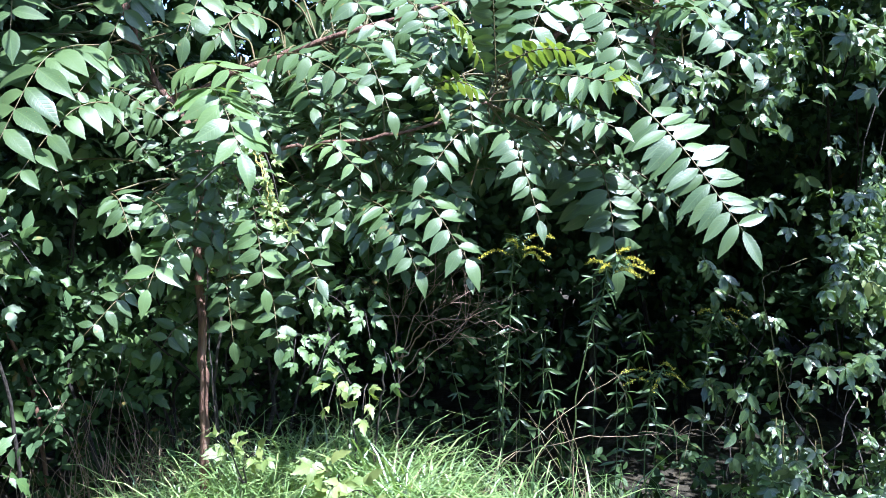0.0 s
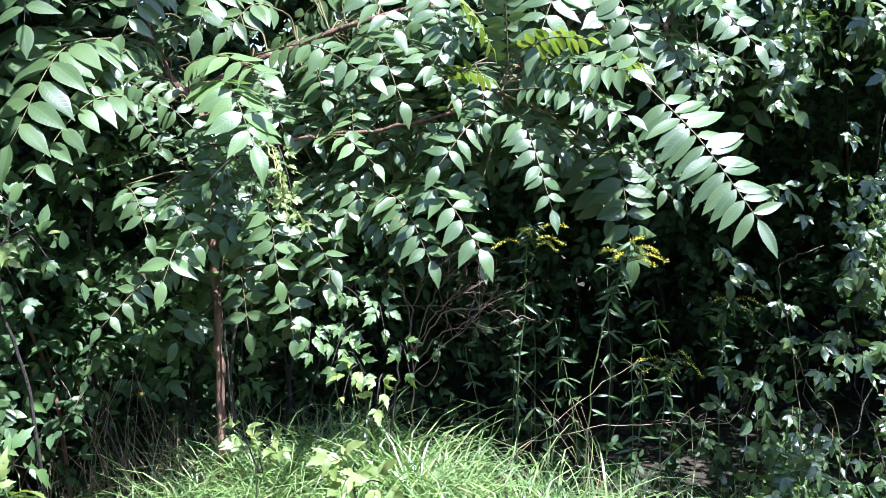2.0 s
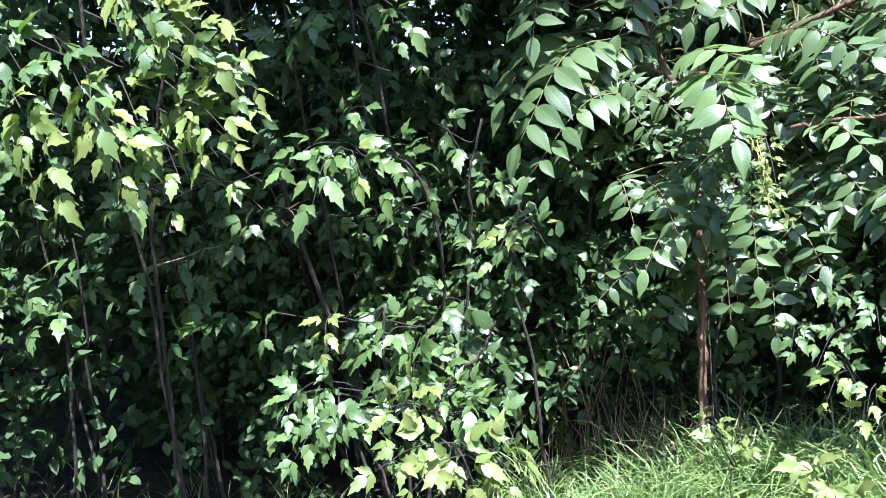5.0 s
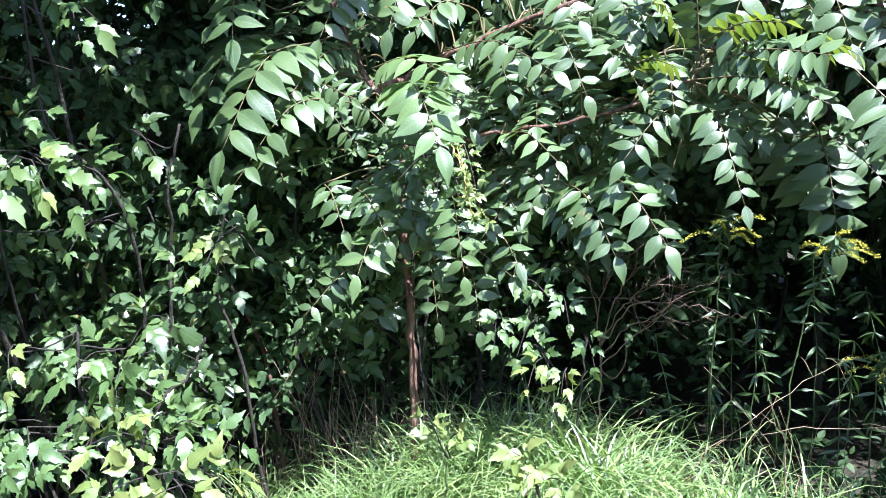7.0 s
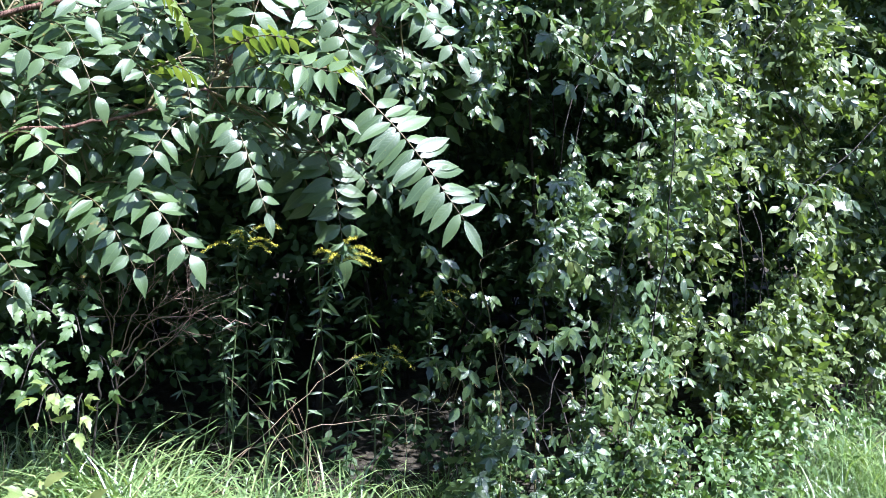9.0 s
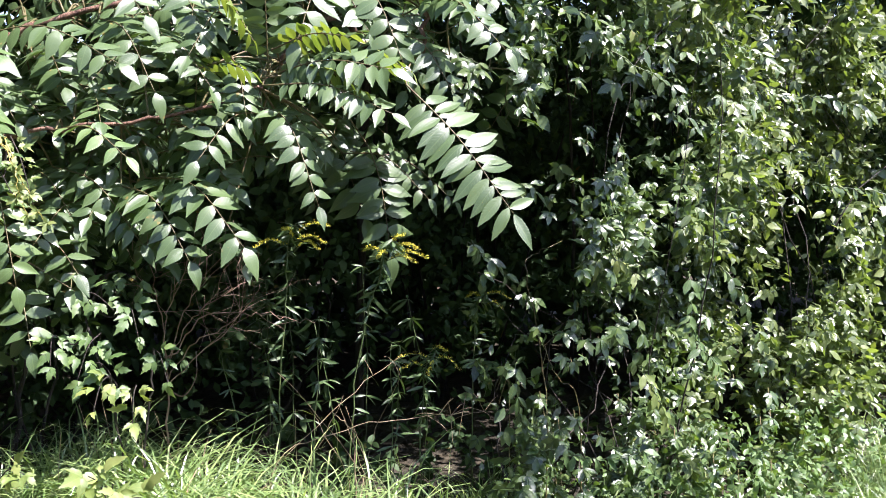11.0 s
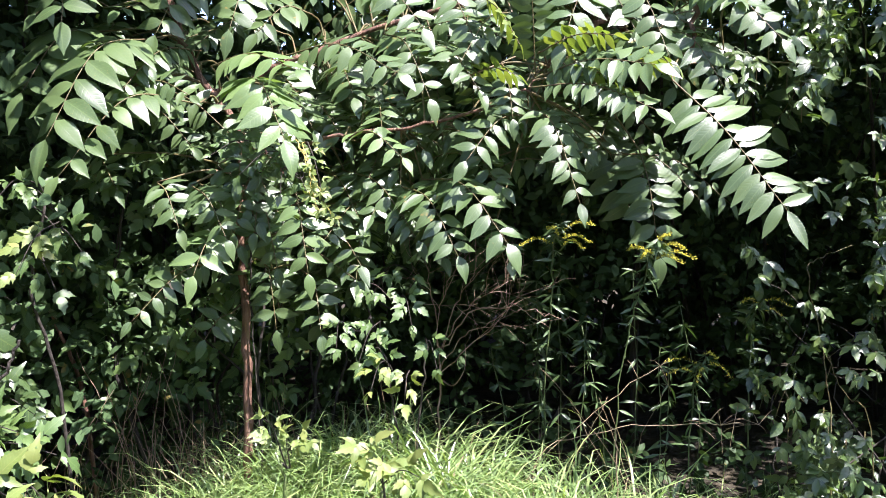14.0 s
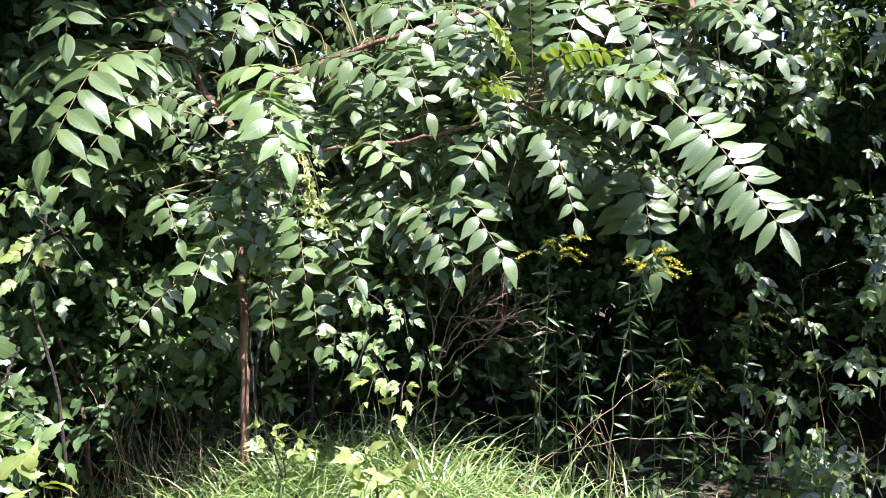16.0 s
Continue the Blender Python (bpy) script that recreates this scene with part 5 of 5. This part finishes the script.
for k in range(46):
    b, z = rng.uniform(21, 37), rng.uniform(.18, .8)
    x, y = polar(b, 2.72 + .012 * (b - 20) + .18 * z + rng.normal(0, .07))
    palmate(bank_vine((x, y)), (x, y, z), rng.uniform(.036, .06))
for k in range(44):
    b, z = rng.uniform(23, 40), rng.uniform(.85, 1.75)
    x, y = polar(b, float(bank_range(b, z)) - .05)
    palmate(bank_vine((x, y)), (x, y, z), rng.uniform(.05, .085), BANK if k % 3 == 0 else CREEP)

# ---- goldenrod ----
def goldenrod(points, panicles, label, leaves=46, leaf=.06, r=.003, florets=220):
    """A stalk with narrow leaves and arching yellow panicles."""
    e = thing("goldenrod", Vector(points[0]), label, "wildflower", "goldenrod plants")
    ob, c = stem("stalk", points, r, .0018, STALK, e, sides=6, wobble=.003)
    n = len(c)
    for k in range(leaves):
        i = int(n * (.30 + .68 * (k / leaves) ** .55))
        a = k * 2.4 + rng.normal(0, .5)
        d = Vector((math.cos(a), .6 * math.sin(a) - .25, rng.uniform(-.9, .25)))
        leaf_object("leaf", WILLOW, WEED_ONE, c[min(i, n - 1)], d, Vector((0, -.5, .8)) + Vector(rng.normal(0, .6, 3)), leaf * rng.uniform(.45, 1.15), e)
    for a, b, lift in panicles:
        a, b = Vector(a), Vector(b)
        arc = spline([a, (a + b) / 2 + Vector((0, 0, lift)), b], 10)
        v, f = tube(arc, np.linspace(.0016, .0006, len(arc)), 4)
        pan = mesh_ob("panicle", v, f, STALK, e)
        m = florets
        t = rng.uniform(.15, 1, m)
        idx = np.minimum((t * (len(arc) - 1)).astype(int), len(arc) - 2)
        P = np.array([arc[i] for i in idx]) + np.array([arc[i + 1] - arc[i] for i in idx]) * rng.random((m, 1))
        P += np.stack([rng.normal(0, .003, m), rng.normal(0, .003, m), np.abs(rng.normal(0, .004, m)) + .001], 1)
        fv, ff, fu = joined_leaves(P, rng.normal(0, 1, (m, 3)) + np.array((0, 0, .8)), rng.normal(0, 1, (m, 3)), rng.uniform(.003, .006, m), SIMPLE)
        tagged(mesh_ob("flower_head", fv, ff, YELLOW, pan), kind="stuff")
    return e


WEED_ONE = leaf_material("goldenrod_leaf", (.04, .08, .03), (.065, .12, .04), (.10, .165, .055), .4, .2, False)
goldenrod([at_ground(.2, 2.9), (.201, 2.85, .7), (.223, 2.8, .985), (.226, 2.75, 1.19), (.25, 2.72, 1.26)],
          [((.23, 2.74, 1.18), (.10, 2.68, 1.175), .03), ((.24, 2.73, 1.22), (.34, 2.68, 1.25), .02), ((.24, 2.73, 1.2), (.33, 2.66, 1.195), .02), ((.24, 2.73, 1.2), (.2, 2.66, 1.24), .02), ((.24, 2.73, 1.17), (.31, 2.66, 1.175), .03)],
          "goldenrod with small yellow flower sprays in the shade")
goldenrod([at_ground(.42, 2.85), (.42, 2.8, .43), (.448, 2.75, .847), (.493, 2.7, 1.04), (.513, 2.65, 1.17), (.53, 2.62, 1.215)],
          [((.513, 2.65, 1.15), (.635, 2.6, 1.15), .02), ((.51, 2.65, 1.16), (.43, 2.6, 1.178), .015), ((.52, 2.63, 1.17), (.60, 2.58, 1.18), .02), ((.52, 2.63, 1.19), (.555, 2.58, 1.225), .01), ((.51, 2.65, 1.14), (.60, 2.6, 1.135), .02), ((.515, 2.64, 1.16), (.47, 2.58, 1.155), .015)],
          "tall goldenrod bending under its bright yellow flowers", 60)
goldenrod([at_ground(.72, 2.95), (.70, 2.92, .4), (.71, 2.9, .7), (.74, 2.87, .80)],
          [((.73, 2.88, .76), (.58, 2.8, .79), .02), ((.74, 2.87, .77), (.81, 2.8, .735), .02), ((.74, 2.87, .75), (.69, 2.8, .725), .02), ((.72, 2.88, .79), (.76, 2.8, .80), .02), ((.71, 2.9, .73), (.6, 2.82, .745), .02)],
          "low goldenrod with dull yellow flowers in deep shade", florets=90)
goldenrod([at_ground(.95, 3.1), (.94, 3.05, .5), (.93, 3.0, .9), (.95, 2.95, .98)], [((.94, 2.97, .96), (1.03, 2.9, .955), .02), ((.94, 2.97, .95), (.86, 2.9, .97), .02), ((.95, 2.96, .93), (1.0, 2.9, .92), .02)],
          "low goldenrod with dull yellow flowers in deep shade", florets=90)
for x, y, h in ((.08, 3.1, .8), (.34, 3.12, .9), (.62, 3.08, .8)):
    goldenrod([at_ground(x, y), (x + .01, y - .02, h * .5), (x + rng.normal(0, .04), y - .05, h)], [], "leafy flowerless goldenrod stalk in the shade", 30, .06, .002)


# ---- dead twigs ----
def dead_bush():
    e = thing("dead_bush", at_ground(-.15, 2.85), "bare dead branching twigs, brown and grey", "bush")

    def grow(p, d, length, r, depth):
        n = 5
        pts = [p]
        for k in range(n):
            d = (d + Vector(rng.normal(0, .15, 3)) + Vector((.03, 0, .01))).normalized()
            pts.append(pts[-1] + d * length / n)
        v, f = tube(pts, np.linspace(r, r * .55, n + 1), 5)
        mesh_ob("branch", v, f, TWIG, e)
        if depth:
            for k in range(int(rng.integers(2, 4))):
                q = pts[int(rng.integers(2, n + 1))]
                dd = (d + Vector(rng.normal(0, .6, 3))).normalized()
                grow(q, dd, length * rng.uniform(.5, .8), r * .6, depth - 1)
    wood_base = [at_ground(-.15, 2.85), (-.147, 2.8, .5), (-.145, 2.78, .8)]
    stem("stem", wood_base, .0045, .003, TWIG, e, sides=6, wobble=.004)
    mains = [[(-.145, 2.78, .8), (-.15, 2.76, .95), (-.125, 2.75, 1.03), (-.1, 2.73, 1.12)], [(-.145, 2.78, .82), (-.1, 2.76, .92), (-.043, 2.75, .994), (.05, 2.72, 1.06), (.117, 2.7, 1.15)],
             [(-.145, 2.78, .84), (-.16, 2.74, 1.0), (-.175, 2.72, 1.08), (-.166, 2.7, 1.15)], [(-.145, 2.78, .78), (-.06, 2.74, .9), (.02, 2.72, .94), (.1, 2.7, 1.02), (.13, 2.68, 1.08)],
             [(-.145, 2.78, .76), (-.05, 2.76, .86), (.06, 2.74, .96), (.09, 2.72, 1.1)], [(-.145, 2.78, .83), (-.09, 2.72, 1.0), (-.03, 2.7, 1.1), (-.02, 2.7, 1.16)]]
    for m in mains:
        ob, c = stem("branch", m, .0021, .0008, TWIG, e, sides=5, wobble=.0025)
        for k in range(6):
            i = int(rng.integers(len(c) // 3, len(c) - 2))
            d = (c[i + 1] - c[i]).normalized()
            grow(c[i], (d + Vector(rng.normal(0, .7, 3))).normalized(), rng.uniform(.08, .22), .0010, 1)
    stem("branch", [(-.145, 2.78, .84), (-.02, 2.74, .98), (.12, 2.7, .985), (.22, 2.7, .965), (.298, 2.7, .95)], .0026, .001, TWIG, e, sides=5, wobble=.006)
    stem("branch", [(-.147, 2.78, .75), (-.1, 2.72, .74), (-.062, 2.7, .80), (-.06, 2.7, .88)], .0025, .001, TWIG, e, sides=5)


dead_bush()


# ---- dry stalks and bare stems ----
def dry_stalk(points, label, head=0, r=.0018, material=STRAW):
    e = thing("dry_stalk", Vector(points[0]), label, "grass stalk", "dry stalks")
    ob, c = stem("stalk", points, r, r * .4, material, e, sides=5, wobble=.003)
    for k in range(head):
        p = c[-1 - int(rng.integers(0, max(2, len(c) // 4)))]
        d = Vector((rng.normal(0, .6), rng.normal(0, .4), rng.normal(-.3, .8))).normalized()
        stem("seed_branch", [p, p + d * .05, p + d * .08 + Vector((0, 0, -.01))], .0012, .0006, material, e, sides=4)
    return e


S1, S2, S3 = "long dry grass stalk arching through the shade", "bent pale grass stem", "bare reddish vine stem among the leaves"
dry_stalk([at_ground(.14, 2.6), (.167, 2.6, .545), (.383, 2.65, .614), (.624, 2.7, .622), (.878, 2.75, .603)], S1, 16)
dry_stalk([at_ground(.1, 2.66), (.135, 2.65, .47), (.396, 2.75, .679), (.616, 2.85, .794)], S1, 4)
dry_stalk([at_ground(.4, 2.6), (.4, 2.6, .49), (.403, 2.6, .60), (.385, 2.6, .64), (.331, 2.6, .691)], S2, 0, .003)
dry_stalk([at_ground(1.09, 2.7), (1.09, 2.7, .564), (1.08, 2.75, .81), (1.02, 2.75, 1.07), (1.07, 2.8, 1.13), (1.2, 2.85, 1.17)], S3, 0, .0026, REDSTALK)
dry_stalk([at_ground(.98, 2.75), (.97, 2.75, .6), (.95, 2.74, .75)], S3, 6, .002, REDSTALK)
dry_stalk([at_ground(1.25, 2.75), (1.22, 2.72, .6), (1.12, 2.7, .72), (1.06, 2.7, .85)], S3, 3, .0022, REDSTALK)
for k in range(26):
    x, y = -1.15 + rng.normal(0, .16), 2.85 + rng.normal(0, .06)
    h = rng.uniform(.45, .9)
    dry_stalk([at_ground(x, y), (x + rng.normal(0, .05), y, h * .55), (x + rng.normal(0, .09), y - .02, h)], "thin dry brown stalk under the trees", 0, .0022, TWIG)
for k in range(14):
    x, y = -.3 + rng.normal(0, .35), 2.75 + rng.normal(0, .08)
    h = rng.uniform(.6, .85)
    dry_stalk([at_ground(x, y), (x + rng.normal(0, .04), y - .02, h * .6), (x + rng.normal(0, .12), y - .05, h)], "thin pale grass stalk above the long grass", 0, .0016, STRAW)
bare = thing("sapling", at_ground(-1.404, 3.02), "bare leaning brown sapling stem in the shade", "sapling")
stem("stem", [at_ground(-1.404, 3.02), (-1.434, 3.0, 0.617), (-1.493, 2.98, 0.842), (-1.552, 2.96, 0.992), (-1.698, 2.96, 1.167)], .0085, .005, BARK, bare, sides=8, wobble=.0015)
for x, y, z, dx, dz in ((-2.25, 1.8, 1.5, .45, -.2), (-2.2, 1.75, 1.38, .5, .1), (-2.1, 1.85, 1.55, .35, -.28), (-2.3, 1.7, 1.42, .4, .03), (-2.05, 1.9, 1.25, .38, .16)):
    p = Vector((x, y, z))
    stem("twig", [nearest(elder_a, p), p, (x + dx * .5, y + .05, z + dz * .4 + .03), (x + dx, y + .12, z + dz)], .0026, .0008, TWIG, elder_a, "bare brown twig", sides=5, wobble=.005)
for k in range(7):
    x, y = rng.uniform(.1, 1.0), rng.uniform(3.1, 3.45)
    h = rng.uniform(.7, 1.05)
    goldenrod([at_ground(x, y), (x + .01, y - .03, h * .5), (x + rng.normal(0, .04), y - .06, h)], [], "leafy flowerless goldenrod stalk in the shade", 34, .075, .002)
